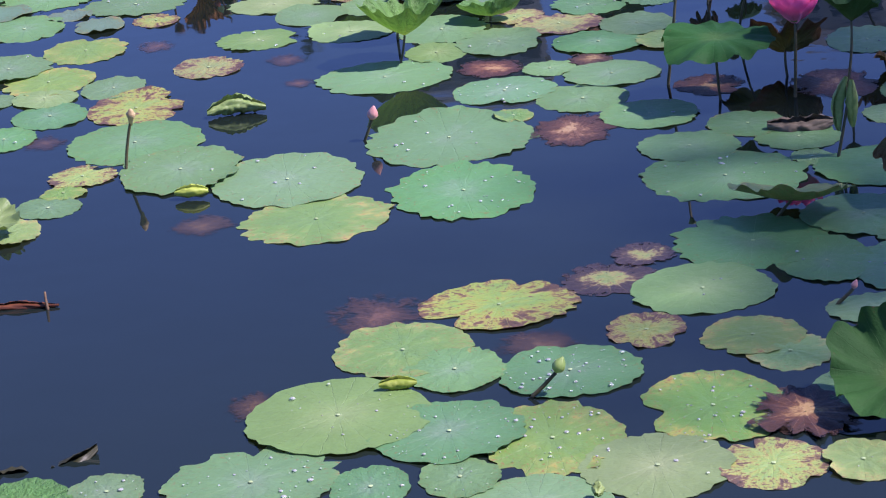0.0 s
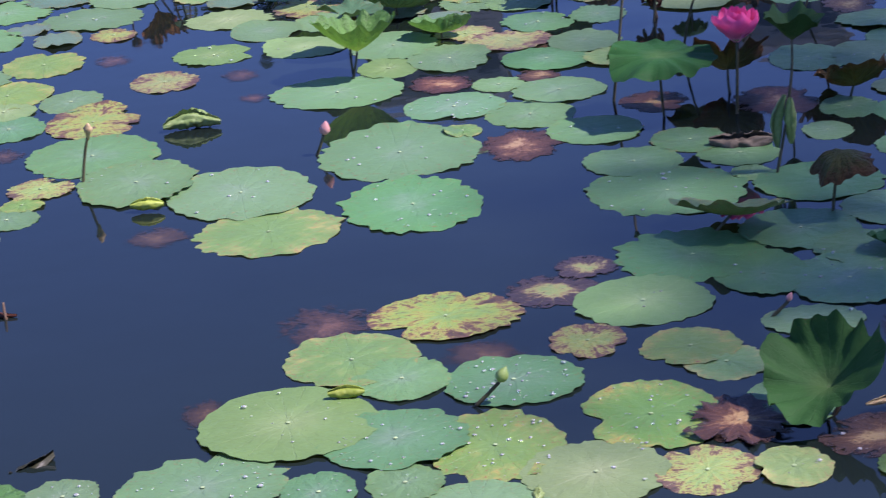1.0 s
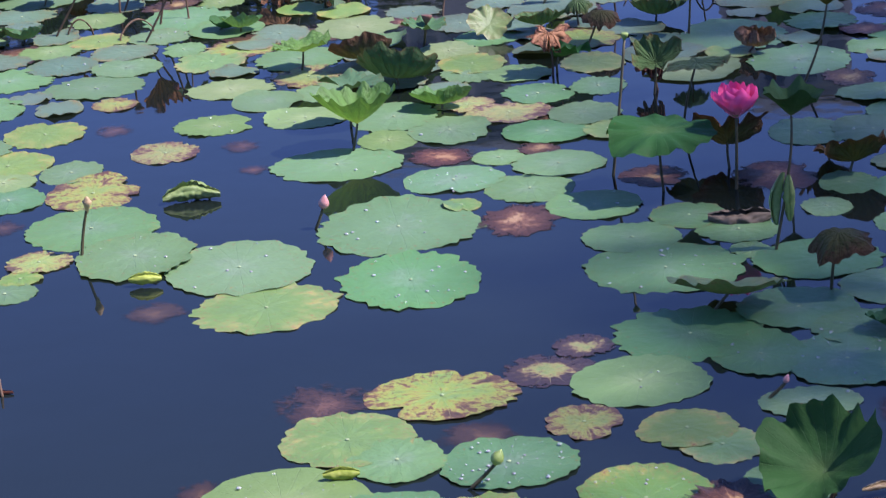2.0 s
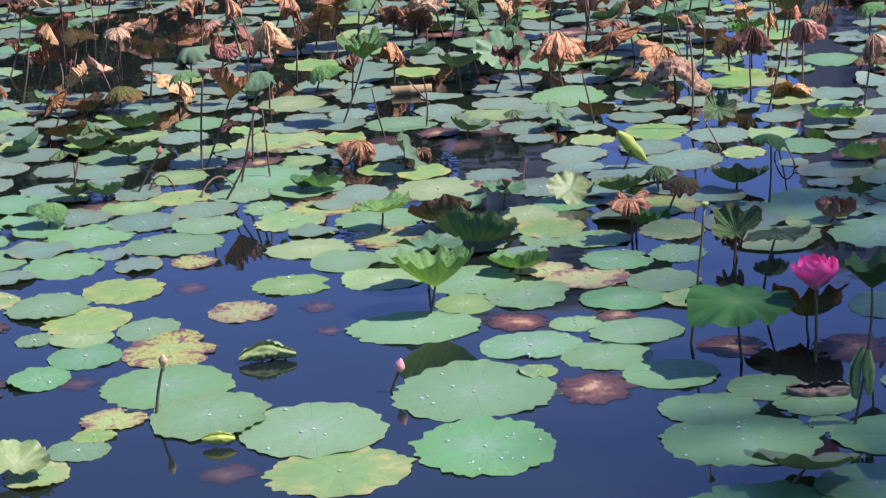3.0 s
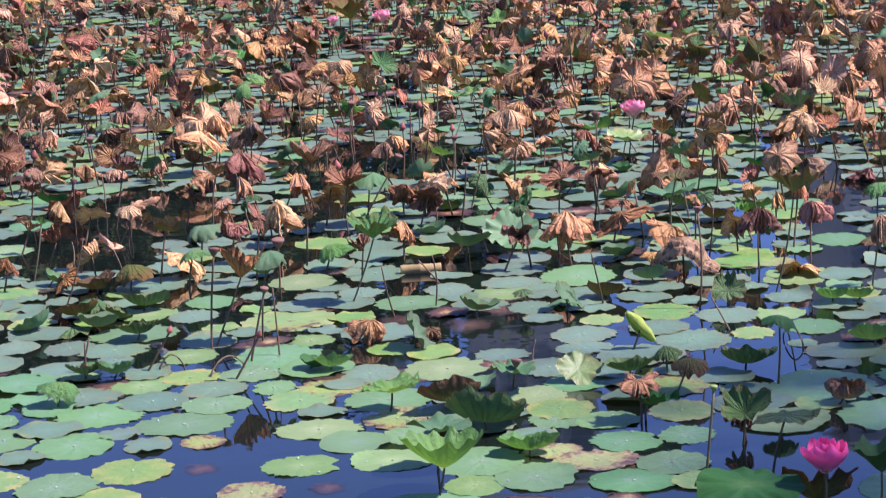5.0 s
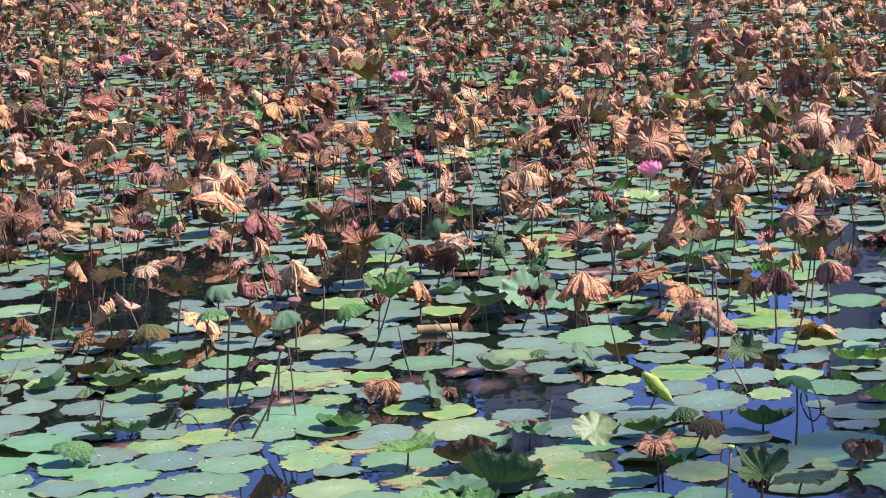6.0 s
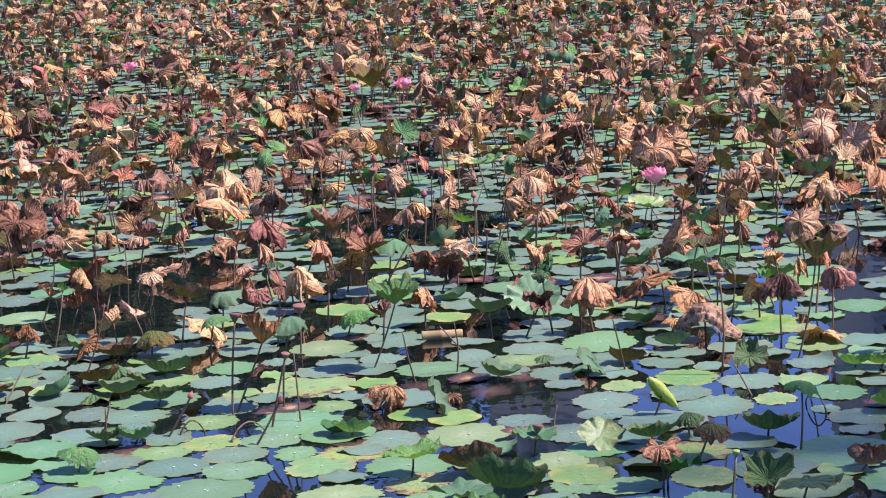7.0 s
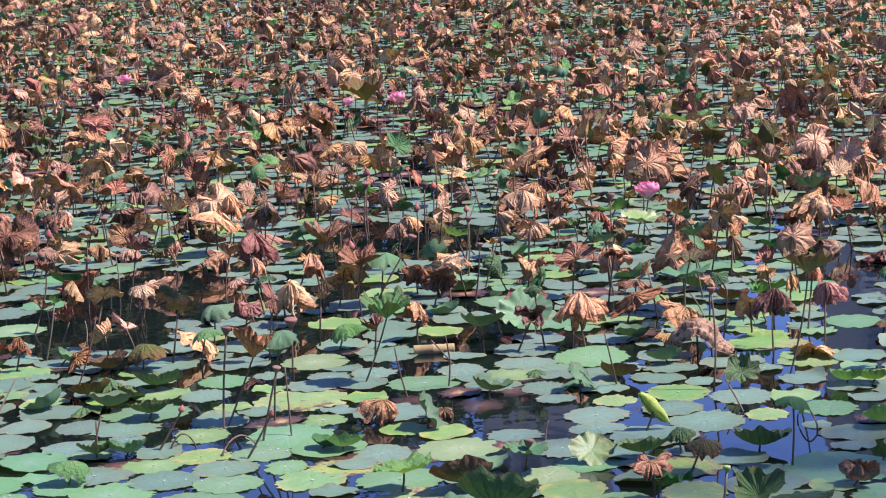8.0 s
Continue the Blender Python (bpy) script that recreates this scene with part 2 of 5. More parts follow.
STALK = plain_material("stalk_green_brown", (0.045, 0.05, 0.022), (0.11, 0.09, 0.04), 30, 0.6)
DRYSTALK = plain_material("stalk_dry", (0.06, 0.04, 0.024), (0.14, 0.085, 0.045), 30, 0.75)
PODGREEN = plain_material("pod_green", (0.16, 0.26, 0.06), (0.26, 0.36, 0.1), 40, 0.5)
PODDRY = plain_material("pod_dry", (0.10, 0.05, 0.035), (0.2, 0.095, 0.065), 40, 0.7)
REDBUD = plain_material("bud_dried_red", (0.22, 0.055, 0.04), (0.33, 0.11, 0.075), 40, 0.6)
BUDPINK = plain_material("bud_pink", (0.42, 0.16, 0.16), (0.55, 0.30, 0.26), 30, 0.5)
PALEBUD = plain_material("bud_pale", (0.28, 0.17, 0.07), (0.52, 0.42, 0.22), 40, 0.6)
CURLGREEN = plain_material("rolled_leaf_green", (0.12, 0.23, 0.05), (0.34, 0.44, 0.16), 16, 0.5, through=0.15)
CURLLIME = plain_material("rolled_leaf_lime", (0.30, 0.42, 0.05), (0.42, 0.5, 0.10), 14, 0.5, through=0.3)
HUB = plain_material("leaf_hub", (0.28, 0.38, 0.18), (0.34, 0.44, 0.22), 60, 0.5)
DRIFT = plain_material("drift_leaf_red", (0.06, 0.02, 0.012), (0.2, 0.07, 0.03), 12, 0.35)
CURLDARK = plain_material("rolled_leaf_dark", (0.02, 0.022, 0.01), (0.055, 0.055, 0.022), 14, 0.5)
CURLBROWN = plain_material("rolled_leaf_brown", (0.06, 0.048, 0.03), (0.15, 0.12, 0.08), 14, 0.7)
LOG = plain_material("cut_reed", (0.2, 0.14, 0.05), (0.32, 0.24, 0.1), 12, 0.7)
EARTH = plain_material("bank_earth", (0.06, 0.07, 0.025), (0.12, 0.11, 0.05), 1.2, 0.9)
BARK = plain_material("tree_bark", (0.07, 0.05, 0.035), (0.14, 0.11, 0.08), 6, 0.85)
FOLIAGE = plain_material("tree_foliage", (0.028, 0.05, 0.015), (0.06, 0.095, 0.025), 1.5, 0.7, through=0.12)
CONCRETE = plain_material("facade_grey", (0.30, 0.31, 0.33), (0.38, 0.39, 0.4), 0.6, 0.8)
PANE = plain_material("facade_pane", (0.05, 0.065, 0.085), (0.08, 0.1, 0.12), 0.4, 0.12, spec=0.6)


def petal_material(name, base, middle, tip):
    n = Nodes(name)
    at = n.node("Attribute", attribute_name="leaf").outputs["Vector"]
    sep = n.node("SeparateXYZ", {0: at}).outputs
    streak = n.noise(n.node("CombineXYZ", {0: n.math("MULTIPLY", sep[1], 14.0), 1: n.math("MULTIPLY", sep[0], 1.2), 2: n.node("ObjectInfo").outputs["Random"]}).outputs[0], 2.0, 3)
    col = n.ramp(n.math("ADD", sep[0], n.math("MULTIPLY", n.math("SUBTRACT", streak, 0.5), 0.5)),
                 [(0.0, base), (0.45, middle), (1.0, tip)])
    b = n.node("BsdfPrincipled", {"Base Color": col, "Roughness": 0.5})
    t = n.node("BsdfTranslucent", {"Color": col})
    n.put(n.out.inputs[0], n.node("MixShader", {0: 0.35, 1: b.outputs[0], 2: t.outputs[0]}).outputs[0])
    return n.mat


def water_material():
    n = Nodes("pond_water")
    pos = n.node("NewGeometry").outputs["Position"]
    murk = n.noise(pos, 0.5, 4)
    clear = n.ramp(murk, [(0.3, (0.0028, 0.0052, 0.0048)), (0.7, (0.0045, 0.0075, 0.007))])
    sunlit_murk = n.ramp(murk, [(0.3, (0.0085, 0.0145, 0.0135)), (0.7, (0.0115, 0.0185, 0.0165))])      # sunlit murk by the bank; farther out, pad shade is put into the colour
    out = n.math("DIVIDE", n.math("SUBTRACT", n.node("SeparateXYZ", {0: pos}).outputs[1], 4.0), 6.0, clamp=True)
    col = n.mix(out, sunlit_murk, clear)
    film = n.noise(pos, 2.3, 6, 0.62)
    h = n.math("ADD", n.math("MULTIPLY", n.noise(pos, 3.0, 2), 1.0), n.math("MULTIPLY", n.noise(pos, 11.0, 2), 0.12))
    bp = n.node("Bump", {"Strength": 0.05, "Distance": 0.02, "Height": h}).outputs[0]
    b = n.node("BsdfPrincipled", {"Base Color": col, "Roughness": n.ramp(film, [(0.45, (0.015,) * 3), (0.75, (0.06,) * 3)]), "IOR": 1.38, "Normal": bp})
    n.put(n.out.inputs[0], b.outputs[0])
    return n.mat


def drop_material():
    n = Nodes("dew_water")
    b = n.node("BsdfPrincipled", {"Base Color": (0.95, 0.97, 0.96, 1), "Roughness": 0.06, "IOR": 1.333, "Transmission Weight": 0.72})
    n.put(n.out.inputs[0], b.outputs[0])
    return n.mat


PETAL = petal_material("petal_pink", (0.9, 0.36, 0.5), (0.92, 0.17, 0.40), (0.88, 0.09, 0.28))
PALEPETAL = petal_material("petal_pale_pink", (0.9, 0.6, 0.58), (0.9, 0.42, 0.46), (0.88, 0.3, 0.38))
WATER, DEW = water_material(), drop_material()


# ---------------------------------------------------------------- mesh helpers
def mesh_of(name, verts, faces, material, leaf=None, smooth=True):
    me = bpy.data.meshes.new(name)
    me.from_pydata([tuple(v) for v in verts], [], faces)
    if leaf is not None:
        me.attributes.new("leaf", "FLOAT_VECTOR", "POINT").data.foreach_set("vector", np.asarray(leaf, dtype=np.float32).ravel())
    if smooth:
        me.polygons.foreach_set("use_smooth", np.ones(len(me.polygons), dtype=bool))
    me.materials.append(material)
    me.update()
    return me


def part(name, me, parent, label="", at=None):
    ob = new(name, me)
    ob.parent = parent
    if at is not None:
        ob.matrix_basis = at
    if label:
        ob["label"] = label
    return ob


def thing(name, place, label, category, group="", me=None):
    ob = new(name, me)
    ob.matrix_basis = place
    return tagged(ob, label, category, group)


def ring_noise(rng, low, high, fall=1.0):
    """A random closed curve round the rim: waves low to high."""
    ks = np.arange(low, high + 1)
    amp = rng.normal(size=len(ks)) / ks ** fall
    ph = rng.uniform(0, 2 * np.pi, len(ks))
    amp = amp / (np.sqrt((amp ** 2).sum() / 2) + 1e-9)
    return lambda a: sum(A * np.cos(k * a + p) for k, A, p in zip(ks, amp, ph))


def disc_faces(nr, na):
    f = [(0, 1 + j, 1 + (j + 1) % na) for j in range(na)]
    for i in range(nr - 1):
        o, p = 1 + i * na, 1 + (i + 1) * na
        f += [(o + j, p + j, p + (j + 1) % na, o + (j + 1) % na) for j in range(na)]
    return f


def pad_arrays(rng, rx, ry, ragged=0.02, wave=0.006, notch=0.0, nang=0.0, nr=9, na=96, lip=0.0, torn=0):
    """A floating blade: uneven round outline, scalloped rim, faint dish, edges that lift here and there."""
    a = np.linspace(0, 2 * np.pi, na, endpoint=False)
    low, rim, lift = ring_noise(rng, 2, 5, 0.8), ring_noise(rng, 9, min(34, na // 3), 0.3), ring_noise(rng, 2, 11, 0.4)
    out = 1 + 0.018 * low(a) + ragged * 0.7 * rim(a)
    for _ in range(rng.integers(2, 7)):        # small bites in the rim
        d = (a - rng.uniform(0, 2 * np.pi) + np.pi) % (2 * np.pi) - np.pi
        out = out * (1 - rng.uniform(0.02, 0.09) * np.exp(-(d / rng.uniform(0.04, 0.12)) ** 2))
    for _ in range(torn):        # whole pieces rotted out of the rim
        d = np.abs((a - rng.uniform(0, 2 * np.pi) + np.pi) % (2 * np.pi) - np.pi)
        out = out * (1 - rng.uniform(0.06, 0.24) / (1 + (d / rng.uniform(0.07, 0.22)) ** 4))
    if notch:
        d = (a - radians(nang) + np.pi) % (2 * np.pi) - np.pi
        out = out * (1 - notch * np.exp(-(d / 0.22) ** 2))
    up = lift(a)
    la = rng.uniform(0, 2 * np.pi)
    verts, leaf = [(0, 0, -0.001)], [(0, 0, 0)]
    for i in range(1, nr + 1):
        s = (i / nr) ** 0.8
        mixr = 1 + (out - 1) * s ** 3
        z = wave * np.maximum(up, -0.4) * s ** 6 + 0.0035 * (1 - s) + 0.0022 * np.sin(a * 9 + 3 * s) * s * (1 - s)
        z = z + lip * np.maximum(0, np.cos(a - la)) ** 4 * s ** 4
        for j in range(na):
            verts.append((rx * s * mixr[j] * math.cos(a[j]), ry * s * mixr[j] * math.sin(a[j]), z[j]))
            leaf.append((s * math.cos(a[j]), s * math.sin(a[j]), 0))
    faces = disc_faces(nr, na)
    base = 1 + (nr - 1) * na        # a rim as thick as a leaf
    n0 = len(verts)
    for drop in (0.0, 0.0014):
        for j in range(na):
            v = verts[base + j]
            verts.append((v[0] * (1 - 2.5 * drop), v[1] * (1 - 2.5 * drop), v[2] - drop))
            leaf.append(leaf[base + j])
    faces += [(n0 + j, n0 + na + j, n0 + na + (j + 1) % na, n0 + (j + 1) % na) for j in range(na)]
    return verts, faces, leaf, out


def blade_arrays(rng, R, p0, p1, lop=0.0, pleat=0.0, waves=9, crumple=0.0, ragged=0.04, nr=8, na=40, bend=None, squash=1.0, dry=False):
    """A raised blade: each ray leaves the stalk at the slope p0 and ends at p1 (degrees), one side lower by lop.
    A living blade has a rippled rim; a dry one hangs in sharp pleats between its ribs, crumpled and torn."""
    a = np.linspace(0, 2 * np.pi, na, endpoint=False)
    droop, rim, soft = ring_noise(rng, 1, 4, 0.6), ring_noise(rng, 4, 16, 0.4), ring_noise(rng, 2, 4, 0.5)
    ripple = ring_noise(rng, 5, max(6, min(17, na // 4)), 0.35)
    a0, ph = rng.uniform(0, 2 * np.pi), rng.uniform(0, 6.28)
    if bend is not None:
        a0 = bend
    swing = 34 if dry else 28
    end = p1 + lop * np.cos(a - a0) + crumple * swing * droop(a)
    mid = crumple * swing * 0.7 * ring_noise(rng, 2, 5, 0.3)(a)
    length = R * (1 + 0.06 * soft(a) + ragged * rim(a))
    for _ in range(rng.integers(1, 5) if ragged > 0.06 else 0):        # tears that run in from the rim
        d = np.abs((a - rng.uniform(0, 2 * np.pi) + np.pi) % (2 * np.pi) - np.pi)
        length = length * (1 - rng.uniform(0.06, 0.22) * np.exp(-(d / rng.uniform(0.07, 0.2)) ** 2))
    saw = np.arcsin(np.sin(waves * a + ph + 1.1 * droop(a))) / 1.57
    h, z = np.zeros(na), np.zeros(na)
    verts, leaf = [(0, 0, 0)], [(0, 0, 0)]
    seed = Vector(rng.uniform(-50, 50, 3))
    for i in range(1, nr + 1):
        s = i / nr
        sl = np.radians(p0 + (end - p0) * s ** (0.5 if dry and p1 < -60 else 1.0) + mid * math.sin(math.pi * s))
        h = h + np.cos(sl) * length / nr
        z = z + np.sin(sl) * length / nr
        if dry:
            fold = pleat * R * s * (1.15 - 0.35 * s) * saw
            hh, zz = np.maximum(h + 0.62 * fold, 0.03 * R * s), z + 0.25 * fold * np.cos(sl)
        else:
            hh = np.maximum(h * (1 + 0.2 * pleat * s * saw), 0.02 * R)
            zz = z + pleat * R * (0.1 * s * saw + 0.95 * s ** 3 * ripple(a))
        for j in range(na):
            p = Vector((hh[j] * math.cos(a[j]), hh[j] * math.sin(a[j]) * (1 + (squash - 1) * s), zz[j]))
            if crumple:
                p = p + noise.noise_vector(p * (2.0 / R) + seed) * (crumple * R * (0.42 if dry else 0.26) * s)
                p = p + noise.noise_vector(p * (6.0 / R) - seed) * (crumple * R * 0.17 * s)
                p = p + noise.noise_vector(p * (14.0 / R) + seed) * (crumple * R * 0.07)
            verts.append(tuple(p))
            leaf.append((s * math.cos(a[j]), s * math.sin(a[j]), 0))
    return verts, disc_faces(nr, na), leaf


def tube_arrays(points, r0, r1, sides=7):
    pts = [Vector(p) for p in points]
    verts, faces = [], []
    for i, p in enumerate(pts):
        d = (pts[min(i + 1, len(pts) - 1)] - pts[max(i - 1, 0)]).normalized()
        u = d.orthogonal().normalized()
        v = d.cross(u)
        r = r0 + (r1 - r0) * i / (len(pts) - 1)
        verts += [tuple(p + r * (math.cos(2 * math.pi * k / sides) * u + math.sin(2 * math.pi * k / sides) * v)) for k in range(sides)]
    for i in range(len(pts) - 1):
        faces += [(i * sides + k, i * sides + (k + 1) % sides, (i + 1) * sides + (k + 1) % sides, (i + 1) * sides + k) for k in range(sides)]
    faces += [tuple(range(sides))[::-1], tuple((len(pts) - 1) * sides + k for k in range(sides))]
    return verts, faces


def lathe_arrays(profile, sides=14, squash=1.0, wob=0.0, rng=None):
    verts, faces = [], []
    for r, z in profile:
        for k in range(sides):
            a = 2 * math.pi * k / sides
            q = r * (1 + (wob * math.sin(5 * a + 20 * z) if wob else 0))
            verts.append((q * math.cos(a), q * math.sin(a) * squash, z))
    for i in range(len(profile) - 1):
        faces += [(i * sides + k, i * sides + (k + 1) % sides, (i + 1) * sides + (k + 1) % sides, (i + 1) * sides + k) for k in range(sides)]
    faces += [tuple(range(sides))[::-1], tuple((len(profile) - 1) * sides + k for k in range(sides))]
    return verts, faces


def stalk_points(top, rng, sag=0.03, below=0.12, n=9):
    """From under the water to the top, bowed a little."""
    top = Vector(top)
    side = Vector((rng.normal(), rng.normal(), 0)) * sag * top.length
    pts = [Vector((0, 0, -below))]
    for i in range(n):
        u = i / (n - 1)
        pts.append(top * u + side * math.sin(math.pi * u))
    return pts


# ---------------------------------------------------------------- the pond and its banks
def terrain():
    xs = [-420, -150, -75, -62, -58, -30, 0, 4.0, 5.0, 12, 30, 58, 62, 75, 150, 420]
    ys = [-420, -120, -30, 0, 1.6, 2.6, 3.4, 6.5, 10.6, 11.6, 20, 45, 66, 69, 90, 160, 420]
    verts, faces = [], []
    for y in ys:
        for x in xs:
            wet = -60 < x < 60 and 3.0 < y < 68 and not (x > 4.5 and y < 11)
            z = -0.7 if wet else 0.55 + 0.05 * noise.noise((x * 0.1, y * 0.1, 0))
            verts.append((x, y, z))
    k = len(xs)
    for j in range(len(ys) - 1):
        for i in range(k - 1):
            faces.append((j * k + i, j * k + i + 1, (j + 1) * k + i + 1, (j + 1) * k + i))
    ob = new("ground", mesh_of("ground", verts, faces, EARTH, smooth=False))
    tagged(ob, "earth pond bed and grassy brown banks around the water", "ground", kind="structure")
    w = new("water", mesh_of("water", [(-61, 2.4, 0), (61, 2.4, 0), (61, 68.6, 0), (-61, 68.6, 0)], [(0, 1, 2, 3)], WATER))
    tagged(w, "still dark blue pond water reflecting the clear sky", "water", kind="structure")


terrain()

# ---------------------------------------------------------------- lotus leaves on the water
PAD_LABEL = {
    "green": "blue-green round lotus leaf floating flat on the water",
    "teal": "grey-green round lotus leaf floating flat on the water",
    "pale": "smooth pale green lotus leaf floating on the pond",
    "fresh": "bright fresh green lotus leaf floating on the pond",
    "blotch": "green lotus leaf with yellowing brown-edged rim on the water",
    "spotted": "yellow lotus leaf spotted brown with decaying purple rim on water",
    "star": "rotting purple lotus leaf with a yellow veined centre on water",
    "rotten": "rotten brown and purple lotus leaf lying wet on the water",
    "drowned": "dark purple drowned lotus leaf just under the water surface",
    "rimmed": "green lotus leaf with a thin brown rim on the water",
}


def drops_mesh(rng, rx, ry, amount, out):
    """Beads of dew lying on a blade, small and large."""
    count = int(amount * 300 * rx * ry / 0.04 * 0.2)
    verts, faces = [], []
    for _ in range(count):
        s, a = math.sqrt(rng.uniform(0.02, 0.8)), rng.uniform(0, 2 * math.pi)
        r = 0.0017 + 0.0056 * rng.uniform() ** 4
        cx, cy = rx * s * math.cos(a), ry * s * math.sin(a)
        o = len(verts)
        for zc, rr in ((0.0, 0.8), (0.45, 1.0), (0.85, 0.62)):
            verts += [(cx + r * rr * math.cos(k * math.pi / 3), cy + r * rr * math.sin(k * math.pi / 3), 0.003 + r * zc * 0.62) for k in range(6)]
        verts.append((cx, cy, 0.003 + r * 0.64))
        for i in range(2):
            faces += [(o + i * 6 + k, o + i * 6 + (k + 1) % 6, o + (i + 1) * 6 + (k + 1) % 6, o + (i + 1) * 6 + k) for k in range(6)]
        faces += [(o + 12 + k, o + 12 + (k + 1) % 6, o + 18) for k in range(6)]
    return mesh_of("dew", verts, faces, DEW) if count else None


PADS = []


def pad(x, y, rx, ry, style, level=0, ragged=0.026, dew=0.0, notch=0.0, nang=0.0, turn=0.0, torn=0):
    rng = np.random.default_rng(int(abs(x) * 7919 + y * 104729) % 2 ** 31)
    under = style in ("drowned", "star", "rotten")
    verts, faces, leaf, out = pad_arrays(rng, rx, ry, ragged, 0.0012 if under else 0.0019, notch, nang - turn, lip=0.0 if under else rng.uniform(0, 0.003) if rng.uniform() < 0.88 else rng.uniform(0.008, 0.015), torn=torn + (3 if style in ("star", "rotten", "spotted") else 0))
    if under:
        verts = [(vx, vy, 0.0) for vx, vy, vz in verts[:-192]]
        faces, leaf = faces[:-96], leaf[:-192]
    z = 0.0015 + 0.0014 * level if not under else 0.0012 + 0.001 * level
    ob = thing("lotus_pad", pose(x, y, z, rng.normal() * 0.2, rng.normal() * 0.2, turn), PAD_LABEL[style], "lotus leaf", "lotus leaves floating on the pond")
    part("blade", mesh_of("blade", verts, faces, M[style], leaf), ob)
    PADS.append((x, y, max(rx, ry)))
    if not under:
        hv, hf = lathe_arrays([(0.0052, 0.0), (0.0048, 0.001), (0.003, 0.0013), (0.001, 0.0011)], 10)
        part("hub", mesh_of("hub", hv, hf, HUB), ob, "pale round hub", pose(0, 0, 0.002))
    if dew:
        me = drops_mesh(rng, rx, ry, dew, out)
        if me:
            tagged(part("dew", me, ob, "silvery beads of dew"), kind="stuff")
    return ob


pad(-0.488, 4.749, 0.184, 0.165, "green", ragged=0.07, dew=1)
pad(-0.237, 4.681, 0.084, 0.105, "green", dew=1)
pad(0.094, 4.535, 0.156, 0.141, "green")
pad(-0.967, 4.717, 0.111, 0.139, "fresh")
pad(-0.791, 4.761, 0.082, 0.092, "green", dew=1)
pad(-0.052, 4.691, 0.086, 0.097, "green", level=1, dew=1)
pad(0.151, 4.848, 0.154, 0.193, "blotch", ragged=0.04, dew=1, torn=1)
pad(-0.067, 4.920, 0.170, 0.162, "green", level=2, dew=1)
pad(-0.498, 5.148, 0.070, 0.087, "drowned")
pad(-0.308, 5.049, 0.210, 0.204, "pale", level=3, ragged=0.015, dew=0.25)
pad(0.675, 4.888, 0.100, 0.125, "rotten")
pad(0.589, 4.636, 0.114, 0.125, "spotted")
pad(0.770, 4.621, 0.083, 0.104, "blotch", dew=0.6, torn=1)
pad(0.506, 4.945, 0.156, 0.195, "blotch", level=1, dew=1.4, notch=0.35, nang=185, torn=1)
pad(0.355, 4.668, 0.160, 0.158, "pale", level=1, ragged=0.02, dew=0.2)
pad(0.717, 5.212, 0.104, 0.107, "blotch", torn=1)
pad(0.648, 5.322, 0.121, 0.119, "blotch", level=1, torn=1)
pad(-0.218, 5.634, 0.130, 0.163, "drowned", ragged=0.08)
pad(-0.161, 5.404, 0.165, 0.174, "blotch", level=1, torn=1)
pad(-0.044, 5.260, 0.116, 0.129, "green", level=2, ragged=0.03)
pad(0.160, 5.374, 0.116, 0.095, "drowned")
pad(0.077, 5.643, 0.197, 0.163, "spotted", level=1, notch=0.3, nang=215)
pad(0.216, 5.203, 0.165, 0.155, "green", level=1, dew=1.8)
pad(0.356, 5.759, 0.128, 0.117, "star")
pad(0.454, 5.915, 0.084, 0.086, "star", level=1)
pad(0.411, 5.409, 0.095, 0.112, "spotted")
pad(0.573, 5.642, 0.174, 0.170, "pale", level=1, dew=0.2)
pad(0.740, 5.945, 0.205, 0.197, "green", ragged=0.07)
pad(0.896, 5.760, 0.124, 0.146, "green", level=1, dew=0.3)
pad(0.742, 6.478, 0.228, 0.221, "green", dew=0.5)
pad(0.999, 6.577, 0.059, 0.074, "pale")
pad(0.679, 6.761, 0.146, 0.141, "green", level=1)
pad(0.993, 6.767, 0.124, 0.121, "green")
pad(0.869, 6.929, 0.120, 0.121, "rimmed", level=1)
pad(-0.696, 6.419, 0.094, 0.095, "drowned")
pad(-0.385, 6.393, 0.204, 0.202, "blotch", ragged=0.05, torn=1)
pad(-0.475, 6.756, 0.220, 0.247, "green", level=1, ragged=0.03, dew=0.15)
pad(-0.956, 7.243, 0.210, 0.217, "green", ragged=0.03)
pad(-0.794, 6.929, 0.185, 0.222, "green", level=2, ragged=0.04, dew=0.3)
pad(-0.003, 7.030, 0.251, 0.268, "green", ragged=0.045, dew=0.15)
pad(0.022, 6.534, 0.200, 0.250, "green", ragged=0.05, dew=0.5)
pad(-1.241, 6.483, 0.097, 0.122, "blotch", torn=1)
pad(-1.151, 6.676, 0.097, 0.093, "green")
pad(-1.122, 6.798, 0.069, 0.064, "blotch", level=1, torn=1)
pad(-1.082, 6.938, 0.102, 0.099, "spotted", level=2, ragged=0.05)
pad(-1.240, 7.312, 0.069, 0.087, "drowned")
pad(-1.375, 7.380, 0.102, 0.127, "green", level=1, dew=0.3)
pad(-1.460, 7.817, 0.065, 0.081, "green")
pad(-1.260, 7.605, 0.121, 0.150, "green")
pad(-1.315, 8.011, 0.154, 0.180, "blotch", torn=1)
pad(-1.302, 7.807, 0.107, 0.110, "pale", level=1)
pad(-1.084, 7.875, 0.109, 0.132, "green")
pad(-0.987, 7.617, 0.155, 0.193, "spotted")
pad(-1.478, 8.212, 0.145, 0.181, "green", level=1, ragged=0.045, dew=0.15)
pad(-1.231, 8.384, 0.143, 0.178, "blotch", ragged=0.04, torn=3)
pad(-0.780, 8.033, 0.118, 0.140, "spotted")
pad(-0.519, 8.045, 0.071, 0.089, "drowned")
